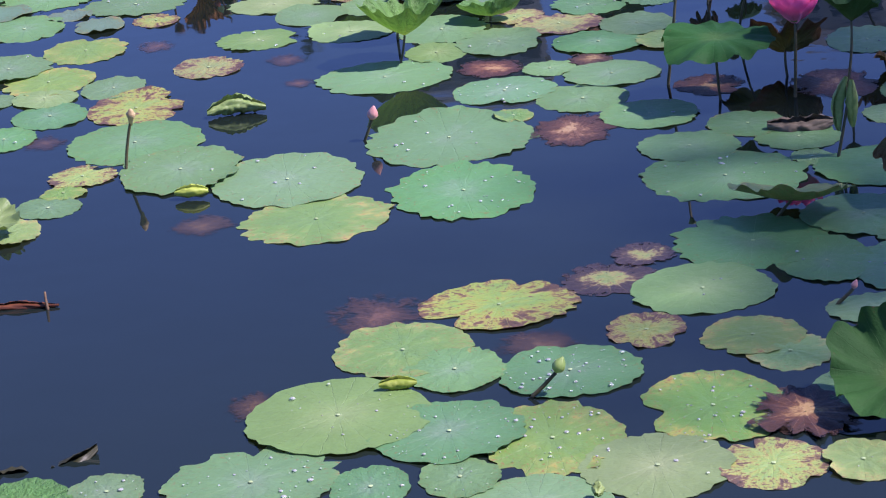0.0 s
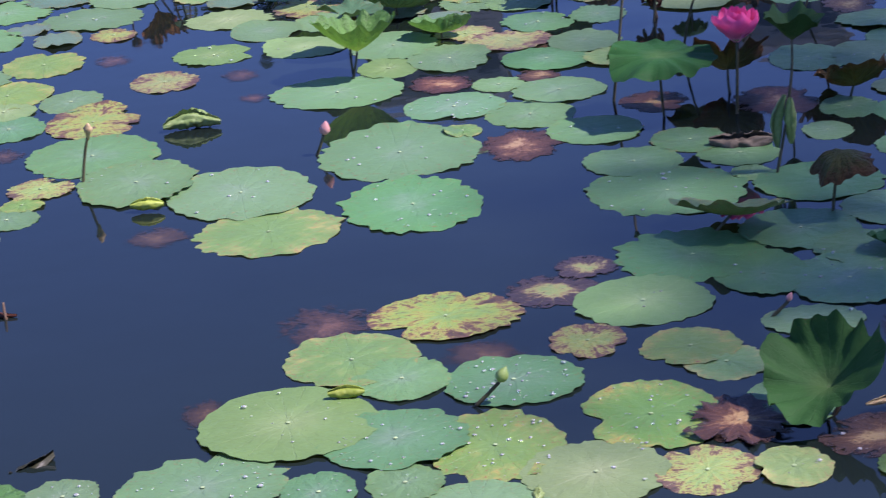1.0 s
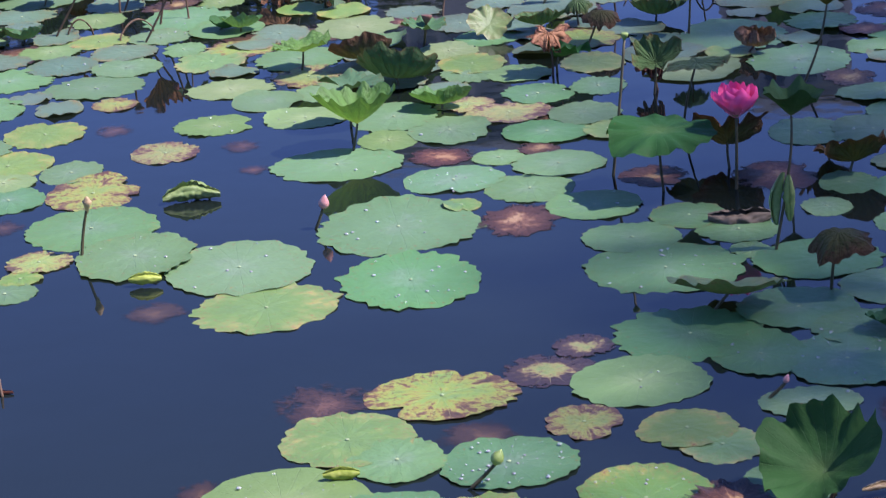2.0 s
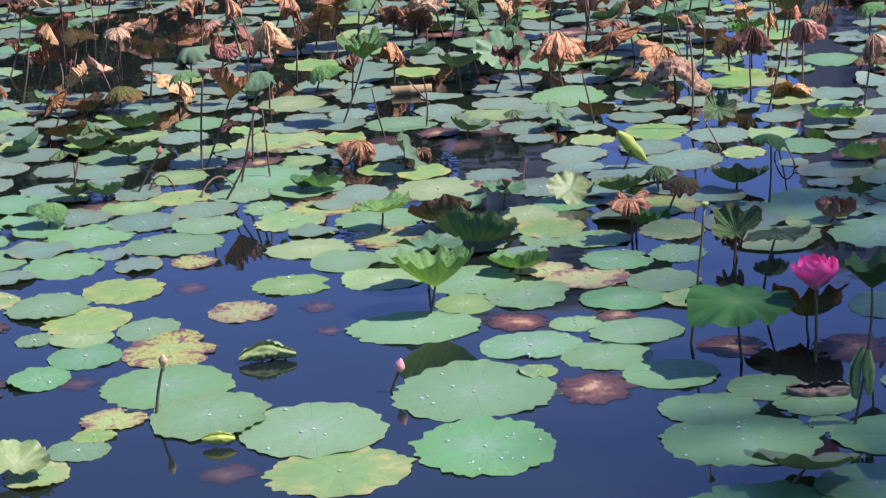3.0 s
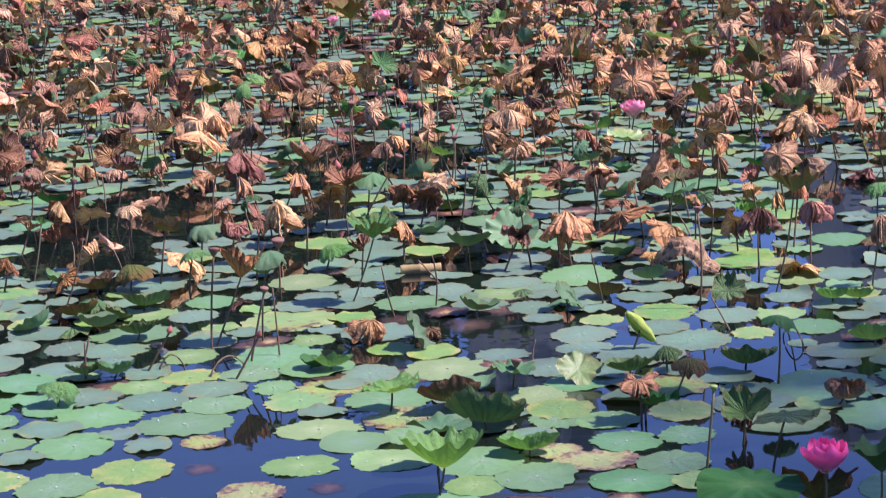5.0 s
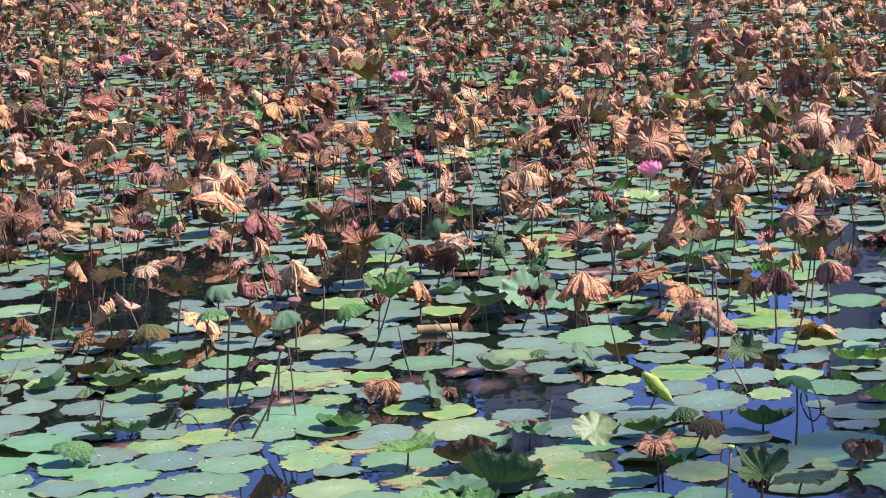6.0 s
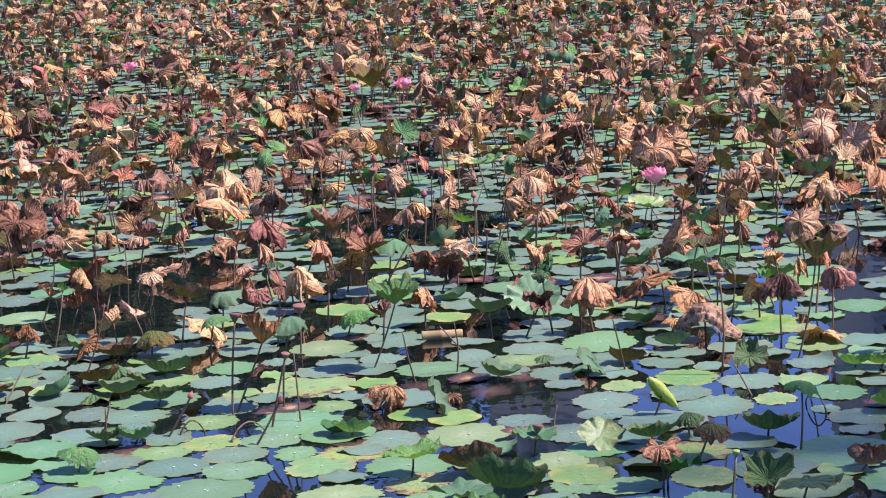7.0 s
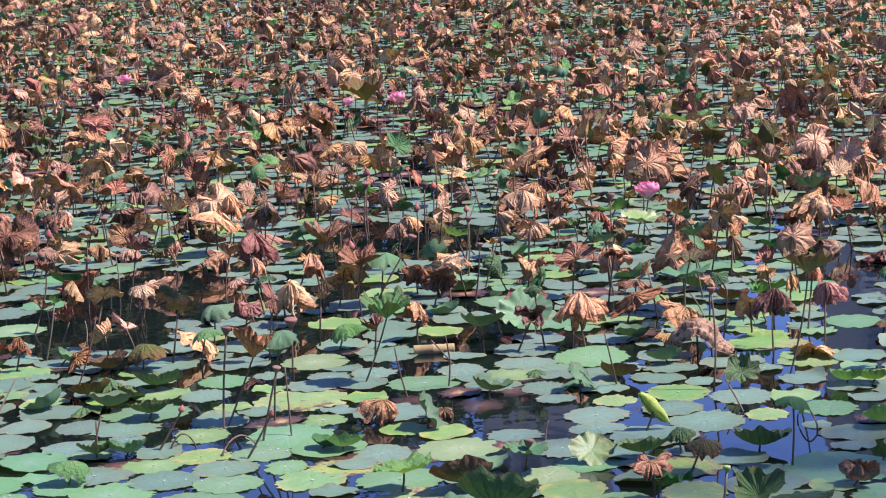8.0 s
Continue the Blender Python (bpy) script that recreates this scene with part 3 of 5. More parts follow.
pad(-0.468, 7.753, 0.055, 0.054, "drowned")
pad(0.150, 7.745, 0.113, 0.110, "rotten")
pad(0.369, 7.006, 0.129, 0.162, "rotten", ragged=0.05)
pad(0.197, 7.196, 0.062, 0.067, "blotch", level=1, torn=1)
pad(-0.016, 7.983, 0.108, 0.124, "pale")
pad(-0.190, 7.740, 0.217, 0.197, "green", dew=0.15)
pad(0.418, 7.322, 0.141, 0.151, "green", ragged=0.03)
pad(0.184, 7.471, 0.164, 0.156, "green", dew=0.8, notch=0.25, nang=260)
pad(0.601, 7.102, 0.152, 0.143, "green", level=1, dew=0.3)
pad(0.530, 7.565, 0.157, 0.138, "green", level=1, dew=0.3)
pad(0.341, 7.684, 0.090, 0.086, "green")
pad(0.479, 7.754, 0.073, 0.084, "rotten", level=2)
pad(0.195, 8.050, 0.141, 0.173, "green", level=1, dew=0.3)
pad(0.521, 7.940, 0.152, 0.140, "green", level=3, dew=0.15)
pad(-0.626, 8.337, 0.142, 0.138, "pale", ragged=0.039, dew=0.25, torn=3)
pad(-0.985, 8.363, 0.071, 0.088, "drowned", ragged=0.055, torn=2)
pad(0.813, 7.355, 0.113, 0.116, "rotten")
pad(1.190, 7.266, 0.138, 0.166, "rotten")
pad(-0.304, 8.352, 0.154, 0.143, "pale", ragged=0.031, dew=0.3)
pad(0.008, 8.279, 0.158, 0.189, "green", ragged=0.046, torn=2)
pad(1.634, 8.367, 0.101, 0.126, "rotten", ragged=0.054, torn=1)
pad(1.716, 8.133, 0.167, 0.140, "green")
pad(1.730, 7.885, 0.134, 0.147, "green", level=1, dew=0.25)
pad(1.372, 7.719, 0.131, 0.164, "green", dew=0.5)
pad(1.582, 7.685, 0.140, 0.175, "green", level=1, dew=0.6)
pad(1.578, 7.043, 0.121, 0.151, "green")
pad(1.283, 6.918, 0.077, 0.093, "green")
pad(1.392, 7.137, 0.092, 0.115, "green")
pad(1.488, 6.721, 0.100, 0.124, "green")
pad(1.474, 6.480, 0.088, 0.111, "rotten")
pad(1.337, 6.190, 0.154, 0.151, "green")
pad(1.172, 6.456, 0.186, 0.166, "green", level=1)
pad(1.049, 6.082, 0.163, 0.165, "green")
pad(1.191, 5.900, 0.141, 0.143, "green", level=1, dew=0.5)
pad(1.102, 5.681, 0.165, 0.179, "green", level=2, dew=0.8)
pad(0.962, 5.430, 0.124, 0.099, "green", dew=0.2)
pad(1.189, 5.334, 0.095, 0.119, "drowned")
pad(0.828, 4.954, 0.108, 0.133, "green", level=1, dew=0.6)
pad(0.981, 4.741, 0.135, 0.117, "rotten", dew=0.6)
pad(1.015, 4.581, 0.074, 0.083, "fresh", level=1)
pad(1.161, 4.928, 0.076, 0.094, "green")
pad(-1.014, 8.729, 0.086, 0.103, "spotted", ragged=0.034, torn=2)
pad(-1.497, 8.760, 0.157, 0.183, "green", ragged=0.03, torn=2)
pad(-0.589, 8.827, 0.164, 0.146, "pale", ragged=0.053, torn=1)
pad(-1.113, 8.999, 0.193, 0.174, "green", ragged=0.045, dew=0.25)
pad(-1.462, 9.191, 0.175, 0.177, "green", ragged=0.059, dew=0.1)
pad(-0.301, 8.934, 0.133, 0.162, "spotted", ragged=0.046, torn=3)
pad(0.302, 8.804, 0.110, 0.138, "green", ragged=0.059, torn=1)
pad(-0.249, 8.685, 0.104, 0.130, "green", ragged=0.033)
pad(0.267, 8.365, 0.110, 0.102, "spotted", ragged=0.053)
pad(0.410, 8.226, 0.158, 0.135, "spotted", level=1, ragged=0.05)
pad(0.529, 8.438, 0.136, 0.134, "green", level=2, ragged=0.031, dew=0.3, torn=3)
pad(0.669, 8.131, 0.127, 0.144, "green", level=4)
pad(0.482, 8.752, 0.125, 0.127, "pale", level=1, ragged=0.032, dew=0.3)
pad(0.751, 8.494, 0.102, 0.127, "green", ragged=0.056, torn=2)
pad(0.725, 7.908, 0.086, 0.102, "blotch", level=4, torn=1)
pad(-1.574, 9.511, 0.157, 0.150, "teal", ragged=0.055, torn=3)
pad(-1.277, 9.373, 0.143, 0.160, "teal", level=1, ragged=0.034, dew=0.1)
pad(-1.354, 9.640, 0.126, 0.139, "pale", ragged=0.05)
pad(-1.016, 9.276, 0.143, 0.147, "green", level=1, ragged=0.036, dew=0.3)
pad(-1.048, 9.521, 0.137, 0.135, "teal", level=2, ragged=0.032)
pad(-0.809, 9.509, 0.090, 0.113, "green", ragged=0.056, torn=2)
pad(-0.686, 9.277, 0.147, 0.179, "blotch", ragged=0.04, torn=3)
pad(-0.340, 9.221, 0.177, 0.181, "green", ragged=0.049)
pad(-0.920, 9.759, 0.135, 0.136, "green", ragged=0.038, dew=0.35, torn=1)
pad(-1.168, 9.747, 0.127, 0.131, "blotch", level=1, ragged=0.049, torn=1)
pad(-1.213, 10.137, 0.123, 0.147, "pale", ragged=0.059, torn=1)
pad(-1.683, 9.345, 0.111, 0.139, "green", level=1, ragged=0.043, torn=2)
pad(-1.763, 10.401, 0.111, 0.138, "teal", ragged=0.05)
pad(-1.509, 10.625, 0.197, 0.179, "green", ragged=0.057)
pad(-1.554, 10.312, 0.158, 0.158, "teal", level=1, ragged=0.053, torn=3)
pad(-1.528, 10.110, 0.084, 0.105, "teal", level=2, ragged=0.055, torn=3)
pad(-1.960, 11.437, 0.078, 0.097, "teal", ragged=0.04)
pad(-1.772, 11.302, 0.080, 0.100, "teal", ragged=0.042, torn=2)
pad(-1.560, 11.708, 0.174, 0.208, "teal", ragged=0.033)
pad(-1.527, 12.118, 0.108, 0.135, "teal", ragged=0.052)
pad(-1.277, 10.943, 0.115, 0.143, "teal", ragged=0.056)
pad(-1.224, 11.242, 0.119, 0.149, "green", ragged=0.04, torn=1)
pad(-1.016, 11.328, 0.072, 0.090, "teal", ragged=0.06, torn=1)
pad(-0.815, 11.600, 0.162, 0.196, "pale", ragged=0.032, torn=1)
pad(-0.729, 11.233, 0.103, 0.129, "teal", ragged=0.051, torn=1)
pad(-0.823, 10.743, 0.218, 0.224, "blotch", ragged=0.043, torn=1)
pad(-0.703, 10.322, 0.107, 0.112, "pale", ragged=0.044, torn=2)
pad(-0.825, 10.059, 0.181, 0.226, "green", ragged=0.052, dew=0.3, torn=1)
pad(-0.427, 9.661, 0.128, 0.160, "teal", ragged=0.033, torn=2)
pad(-0.110, 9.682, 0.172, 0.208, "pale", ragged=0.039, torn=3)
pad(0.118, 9.876, 0.116, 0.113, "teal", ragged=0.059)
pad(0.303, 9.615, 0.126, 0.157, "teal", ragged=0.053, torn=1)
pad(0.395, 9.332, 0.130, 0.125, "green", ragged=0.051, torn=2)
pad(0.238, 9.176, 0.116, 0.143, "pale", ragged=0.045, torn=1)
pad(0.316, 8.941, 0.131, 0.154, "blotch", level=1, ragged=0.034, torn=1)
pad(-0.463, 11.720, 0.157, 0.196, "teal", ragged=0.053, torn=3)
pad(-0.518, 11.287, 0.107, 0.134, "teal", ragged=0.059, torn=3)
pad(-0.276, 10.998, 0.173, 0.164, "green", ragged=0.034)
pad(-0.105, 11.252, 0.116, 0.145, "teal", ragged=0.042, torn=1)
pad(0.132, 11.104, 0.158, 0.154, "pale", ragged=0.055, torn=3)
pad(0.039, 10.874, 0.131, 0.136, "teal", level=1, ragged=0.051, torn=3)
pad(0.196, 11.330, 0.149, 0.140, "teal", level=1, ragged=0.042)
pad(0.268, 10.771, 0.109, 0.136, "teal", ragged=0.06)
pad(-0.014, 10.470, 0.133, 0.167, "drowned", ragged=0.041)
pad(-0.316, 10.644, 0.113, 0.141, "drowned", ragged=0.041, torn=3)
pad(0.567, 10.441, 0.095, 0.114, "blotch", ragged=0.031, torn=2)
pad(0.512, 11.414, 0.180, 0.224, "green", ragged=0.039)
pad(0.463, 9.926, 0.121, 0.114, "teal", ragged=0.036)
pad(0.471, 10.176, 0.140, 0.169, "teal", ragged=0.039, dew=0.2)
pad(0.849, 10.545, 0.139, 0.174, "blotch", ragged=0.038, torn=1)
pad(1.117, 10.419, 0.135, 0.169, "teal", ragged=0.054)
pad(0.920, 9.978, 0.157, 0.196, "teal", ragged=0.053, dew=0.25, torn=1)
pad(1.500, 11.095, 0.151, 0.142, "pale", ragged=0.041, torn=2)
pad(1.281, 10.979, 0.087, 0.108, "teal", ragged=0.037, torn=1)
pad(1.180, 10.044, 0.090, 0.113, "blotch", ragged=0.054, torn=1)
pad(1.448, 10.110, 0.121, 0.151, "rimmed", ragged=0.056)
pad(1.357, 9.818, 0.062, 0.077, "teal", ragged=0.039)
pad(1.511, 9.651, 0.172, 0.144, "teal", ragged=0.032)
pad(1.835, 10.462, 0.154, 0.193, "teal", ragged=0.053, dew=0.2, torn=2)
pad(1.969, 10.894, 0.163, 0.132, "teal", ragged=0.031, torn=2)
pad(2.052, 11.143, 0.128, 0.161, "teal", ragged=0.035)
pad(0.860, 11.375, 0.132, 0.165, "teal", ragged=0.045, torn=3)
pad(1.330, 9.103, 0.208, 0.245, "green", ragged=0.052, dew=0.1, torn=2)
pad(1.506, 8.647, 0.191, 0.220, "green", ragged=0.031, dew=0.5, torn=1)
pad(0.765, 8.835, 0.123, 0.154, "blotch", ragged=0.036, torn=1)
pad(1.696, 9.207, 0.132, 0.164, "green", ragged=0.059)
pad(-2.628, 13.378, 0.148, 0.185, "teal", ragged=0.05)
pad(-2.476, 13.579, 0.134, 0.168, "green", level=1, ragged=0.031, torn=2)
pad(-2.551, 14.151, 0.186, 0.228, "teal", ragged=0.033, torn=1)
pad(-2.487, 12.832, 0.153, 0.191, "pale", ragged=0.038, torn=1)
pad(-1.537, 12.151, 0.116, 0.145, "teal", level=1, ragged=0.052)
pad(-1.591, 12.791, 0.102, 0.128, "teal", ragged=0.031, torn=3)
pad(-2.099, 12.204, 0.069, 0.086, "teal", ragged=0.042, torn=3)
pad(0.839, 13.292, 0.156, 0.195, "teal", ragged=0.036, torn=1)
pad(0.103, 13.034, 0.138, 0.172, "green", ragged=0.039, torn=2)
pad(1.529, 11.218, 0.145, 0.163, "pale", level=1, ragged=0.055, torn=1)
pad(1.849, 11.999, 0.141, 0.176, "green", ragged=0.053, torn=1)

# ---------------------------------------------------------------- leaves raised on stalks
FORM = {   # slope at the stalk, at the rim, lop, pleat, waves, crumple, ragged
    "bowl": (38, 40, 14, 0.07, 13, 0.16, 0.05),
    "goblet": (24, 52, 8, 0.045, 17, 0.08, 0.02),
    "saucer": (22, 16, 10, 0.06, 15, 0.1, 0.03),
    "cupleaf": (0, 50, 24, 0.035, 12, 0.16, 0.022),
    "umbrella": (-2, -52, 24, 0.06, 12, 0.2, 0.05),
    "canopy": (8, -12, 12, 0.05, 12, 0.1, 0.03),
    "tilted": (8, 18, 24, 0.06, 12, 0.2, 0.04),
    "halfup": (20, 34, 46, 0.09, 13, 0.26, 0.06),
    "lipped": (4, 20, 30, 0.03, 7, 0.08, 0.05),
    "withered": (-10, -84, 36, 0.22, 14, 0.34, 0.12),
    "folded": (8, -66, 70, 0.2, 13, 0.38, 0.10),
    "heap": (26, -58, 50, 0.26, 13, 0.5, 0.14),
    "drycup": (40, 62, 18, 0.15, 10, 0.32, 0.09),
    "plate": (6, -34, 22, 0.13, 11, 0.34, 0.08),
    "lobed": (20, 34, 10, 0.08, 2, 0.1, 0.03),
    "nest": (-4, 128, 20, 0.1, 9, 0.3, 0.08),
    "sodden": (5, -4, 12, 0.08, 9, 0.16, 0.10),
}
DRY = ("tan", "rust", "brown", "mauve")
TONE_WORD = {"green": "blue-green", "deep": "deep green", "teal": "grey-green", "fresh": "bright green", "blotch": "yellowing green", "olive": "olive", "tan": "dry tan", "rust": "dry reddish-brown",
             "brown": "dry brown", "mauve": "dry grey-mauve", "pale": "pale green", "rimmed": "brown-rimmed green", "rotten": "rotting purple-brown", "ribbed": "brown-edged ribbed green", "sage": "dull blue-green"}
FORM_WORD = {"bowl": "bowl-shaped lotus leaf standing on a stalk", "saucer": "saucer-shaped lotus leaf raised on a stalk", "cupleaf": "crinkled lotus leaf cupped just above the water",
             "umbrella": "lotus leaf drooping like an umbrella on its stalk", "tilted": "lotus leaf tilted on edge above the water", "halfup": "half-folded lotus leaf standing up from the water",
             "lipped": "lotus leaf with an upturned brown lip on the water", "withered": "withered crumpled lotus leaf hanging from its stalk", "folded": "withered folded lotus leaf hanging over the water",
             "goblet": "goblet-shaped lotus leaf with a scalloped rim on a stalk", "canopy": "broad lotus leaf spread flat on its stalk",
             "heap": "crumpled withered lotus leaf heaped on the water", "lobed": "large two-lobed lotus leaf standing up from the water", "nest": "withered lotus leaf curled inward like a nest", "sodden": "sodden lotus leaf crumpled flat on the water", "drycup": "cup-shaped lotus leaf with a torn rim", "plate": "lotus leaf spread flat with a drooping rim"}


def lotus_leaf(x, y, height, R, form, tone, lean=(0, 0), tilt=(0, 0, 0), face=None, nr=12, na=76):
    rng = np.random.default_rng(int(abs(x) * 6133 + y * 99991 + R * 1e5) % 2 ** 31)
    p0, p1, lop, pleat, waves, crumple, ragged = FORM[form]
    dry = tone in DRY
    if form in ("withered", "folded"):
        R, crumple = R * 0.88, crumple * rng.uniform(0.8, 1.6)
    elif dry and form in ("bowl", "saucer"):
        R *= 0.78
    if dry and form not in ("withered", "folded", "heap", "nest", "drycup", "plate"):
        crumple, ragged, pleat = crumple + 0.15, ragged + 0.03, pleat + 0.07
    verts, faces, leaf = blade_arrays(rng, R, p0, p1, lop, pleat, waves if form == "lobed" else waves + rng.integers(-1, 3), crumple, ragged, nr, na, None if face is None else radians(face),
                                      rng.uniform(0.55, 0.9) if form in ("withered", "folded") else 1.0, dry)
    if form in ("sodden", "nest"):
        verts = [(vx, vy, vz * (0.35 if form == "sodden" else 0.62)) for vx, vy, vz in verts]
    if form == "cupleaf":        # it sits low, its middle on the water
        height *= 0.5
    ob = thing("lotus_leaf", pose(x, y, 0), TONE_WORD[tone] + " " + FORM_WORD[form], "lotus leaf", "lotus leaves standing above the water")
    sv, sf = tube_arrays(stalk_points((lean[0], lean[1], height), rng), 0.0048, 0.0038)
    part("stalk", mesh_of("stalk", sv, sf, DRYSTALK if dry and rng.uniform() < 0.6 else STALK), ob, "thin round stalk")
    part("blade", mesh_of("blade", verts, faces, M[tone], leaf), ob, "", pose(lean[0], lean[1], height, *tilt))
    return ob


lotus_leaf(-0.137, 7.889, 0.090, 0.172, "goblet", "fresh", (0.021, 0.018))
lotus_leaf(-0.143, 8.191, 0.136, 0.114, "saucer", "sage", (0.011, 0.007))
lotus_leaf(-0.328, 9.033, 0.077, 0.122, "saucer", "fresh", (0.011, -0.014))
lotus_leaf(-0.099, 9.006, 0.090, 0.135, "cupleaf", "olive", (0.007, -0.036), tilt=(-18, 0, 0), face=279)
lotus_leaf(0.031, 8.671, 0.080, 0.175, "cupleaf", "ribbed", (-0.003, -0.009), tilt=(-16, 6, 0), face=276)
lotus_leaf(0.180, 8.332, 0.041, 0.117, "cupleaf", "fresh", (0.002, 0.009), face=270)
lotus_leaf(0.146, 9.277, 0.072, 0.097, "saucer", "sage", (0.008, -0.028))
lotus_leaf(-0.437, 10.219, 0.095, 0.130, "folded", "rust", (0.002, 0.020))
lotus_leaf(-0.246, 10.091, 0.060, 0.108, "tilted", "sage", (0.003, 0.003), tilt=(16, 50, 0))
lotus_leaf(-0.176, 10.271, 0.030, 0.076, "heap", "brown", (-0.008, 0.013))
lotus_leaf(0.421, 9.378, 0.046, 0.085, "tilted", "blotch", (-0.010, -0.012), tilt=(32, 15, -3), face=60)
lotus_leaf(0.608, 9.340, 0.084, 0.108, "cupleaf", "ribbed", (0.003, -0.014), face=279)
lotus_leaf(0.765, 9.402, 0.103, 0.070, "umbrella", "ribbed", (-0.002, 0.029))
lotus_leaf(0.767, 9.078, 0.135, 0.087, "umbrella", "olive", (0.059, 0.019))
lotus_leaf(1.075, 9.432, 0.053, 0.133, "cupleaf", "ribbed", (0.001, -0.016), face=252)
lotus_leaf(1.168, 9.159, 0.280, 0.083, "umbrella", "deep", (0.006, -0.028))
lotus_leaf(1.345, 8.805, 0.020, 0.150, "nest", "mauve", (0.026, 0.028))
lotus_leaf(1.597, 10.579, 0.041, 0.097, "cupleaf", "fresh", (0.000, -0.018), face=248)
lotus_leaf(1.705, 10.553, 0.045, 0.081, "cupleaf", "fresh", (0.008, -0.018), face=286)
lotus_leaf(1.638, 9.710, 0.047, 0.124, "cupleaf", "fresh", (0.000, 0.019), face=273)
lotus_leaf(1.454, 8.283, 0.285, 0.149, "bowl", "olive", (0.092, 0.009))
lotus_leaf(0.935, 8.330, 0.110, 0.105, "bowl", "ribbed", (0.009, -0.001), tilt=(30, -8, 0), face=95)
lotus_leaf(0.981, 7.897, 0.228, 0.110, "canopy", "ribbed", (0.045, -0.046))
lotus_leaf(0.952, 8.378, 0.135, 0.098, "withered", "brown", (-0.012, 0.012))
lotus_leaf(0.603, 8.683, 0.155, 0.080, "heap", "rust", (-0.006, 0.004))
lotus_leaf(0.622, 8.721, 0.064, 0.110, "halfup", "deep", (0.006, -0.016), tilt=(-35, 10, 0), face=90)
lotus_leaf(0.825, 7.190, 0.195, 0.172, "canopy", "deep", (-0.010, -0.010))
lotus_leaf(1.059, 7.382, 0.079, 0.138, "halfup", "olive", (-0.003, 0.008), tilt=(-50, 18, 0), face=60)
lotus_leaf(1.222, 7.246, 0.191, 0.127, "bowl", "deep", (0.018, 0.017))
lotus_leaf(0.827, 6.109, 0.048, 0.153, "lipped", "blotch", (0.041, -0.001), face=258)
lotus_leaf(0.420, 10.651, 0.060, 0.088, "tilted", "sage", (0.002, 0.014), tilt=(20, 34, 7))
lotus_leaf(-1.653, 9.366, 0.100, 0.100, "umbrella", "fresh", (0.016, 0.015))
lotus_leaf(-1.603, 9.798, 0.060, 0.085, "cupleaf", "ribbed", (-0.003, -0.011), face=270)
lotus_leaf(-1.487, 9.803, 0.060, 0.095, "cupleaf", "sage", (0.016, -0.024), face=300)
lotus_leaf(-0.589, 9.734, 0.043, 0.100, "cupleaf", "fresh", (0.003, 0.011), face=266)
lotus_leaf(-1.774, 11.126, 0.069, 0.094, "umbrella", "ribbed", (0.012, -0.000))
lotus_leaf(-1.528, 11.106, 0.061, 0.124, "cupleaf", "ribbed", (0.013, -0.004), face=254)
lotus_leaf(-1.480, 10.505, 0.068, 0.112, "cupleaf", "ribbed", (0.013, -0.015), face=291)
lotus_leaf(-1.111, 10.295, 0.300, 0.145, "drycup", "rust", (0.126, -0.002), tilt=(8, 10, 0))
lotus_leaf(-0.914, 10.353, 0.404, 0.104, "umbrella", "sage", (0.056, -0.034))
lotus_leaf(-1.351, 11.497, 0.213, 0.097, "umbrella", "fresh", (0.040, -0.017))
lotus_leaf(-0.711, 11.860, 0.134, 0.112, "umbrella", "fresh", (0.037, -0.011))
lotus_leaf(-0.548, 11.076, 0.300, 0.150, "bowl", "ribbed", (0.112, -0.032))
lotus_leaf(-0.328, 12.035, 0.201, 0.130, "withered", "tan", (0.002, 0.008))
lotus_leaf(0.215, 12.050, 0.110, 0.150, "saucer", "green", (0.007, -0.046), tilt=(30, -14, 0))
lotus_leaf(-0.017, 11.940, 0.156, 0.127, "cupleaf", "sage", (0.009, -0.007), face=265)
lotus_leaf(0.496, 11.640, 0.279, 0.192, "withered", "tan", (-0.022, 0.017))
lotus_leaf(1.137, 10.603, 0.064, 0.088, "halfup", "ribbed", (0.002, 0.012), tilt=(18, 0, 0), face=95)
lotus_leaf(1.379, 10.818, 0.452, 0.147, "bowl", "olive", (0.094, 0.020))
lotus_leaf(1.369, 11.348, 0.302, 0.151, "withered", "brown", (0.014, 0.008))
lotus_leaf(1.604, 11.277, 0.327, 0.129, "withered", "rust", (0.016, 0.035))
lotus_leaf(1.813, 10.819, 0.339, 0.145, "withered", "tan", (0.044, -0.013))
lotus_leaf(2.103, 12.353, 0.219, 0.097, "umbrella", "fresh", (0.004, -0.022))
lotus_leaf(1.537, 11.215, 0.035, 0.117, "heap", "tan", (-0.004, -0.014))
lotus_leaf(1.047, 12.374, 0.277, 0.110, "saucer", "olive", (0.031, 0.017))
lotus_leaf(1.047, 12.538, 0.163, 0.142, "saucer", "sage", (0.006, 0.001))
lotus_leaf(0.792, 12.458, 0.177, 0.111, "umbrella", "mauve", (0.016, 0.018))
lotus_leaf(0.498, 13.064, 0.215, 0.128, "tilted", "mauve", (0.026, -0.010), tilt=(32, -15, -20))
lotus_leaf(0.714, 13.352, 0.214, 0.152, "withered", "tan", (0.003, 0.004))
lotus_leaf(0.857, 11.461, 0.090, 0.066, "umbrella", "tan", (0.012, 0.002))
lotus_leaf(-1.907, 13.731, 0.058, 0.125, "heap", "tan", (0.012, -0.008))
lotus_leaf(-1.003, 12.551, 0.244, 0.199, "withered", "tan", (0.013, -0.005))
lotus_leaf(-1.392, 13.169, 0.295, 0.123, "bowl", "mauve", (0.030, 0.009))
lotus_leaf(-1.365, 12.203, 0.203, 0.109, "umbrella", "sage", (0.017, -0.030))
lotus_leaf(-1.647, 11.581, 0.133, 0.128, "umbrella", "olive", (0.012, 0.003))
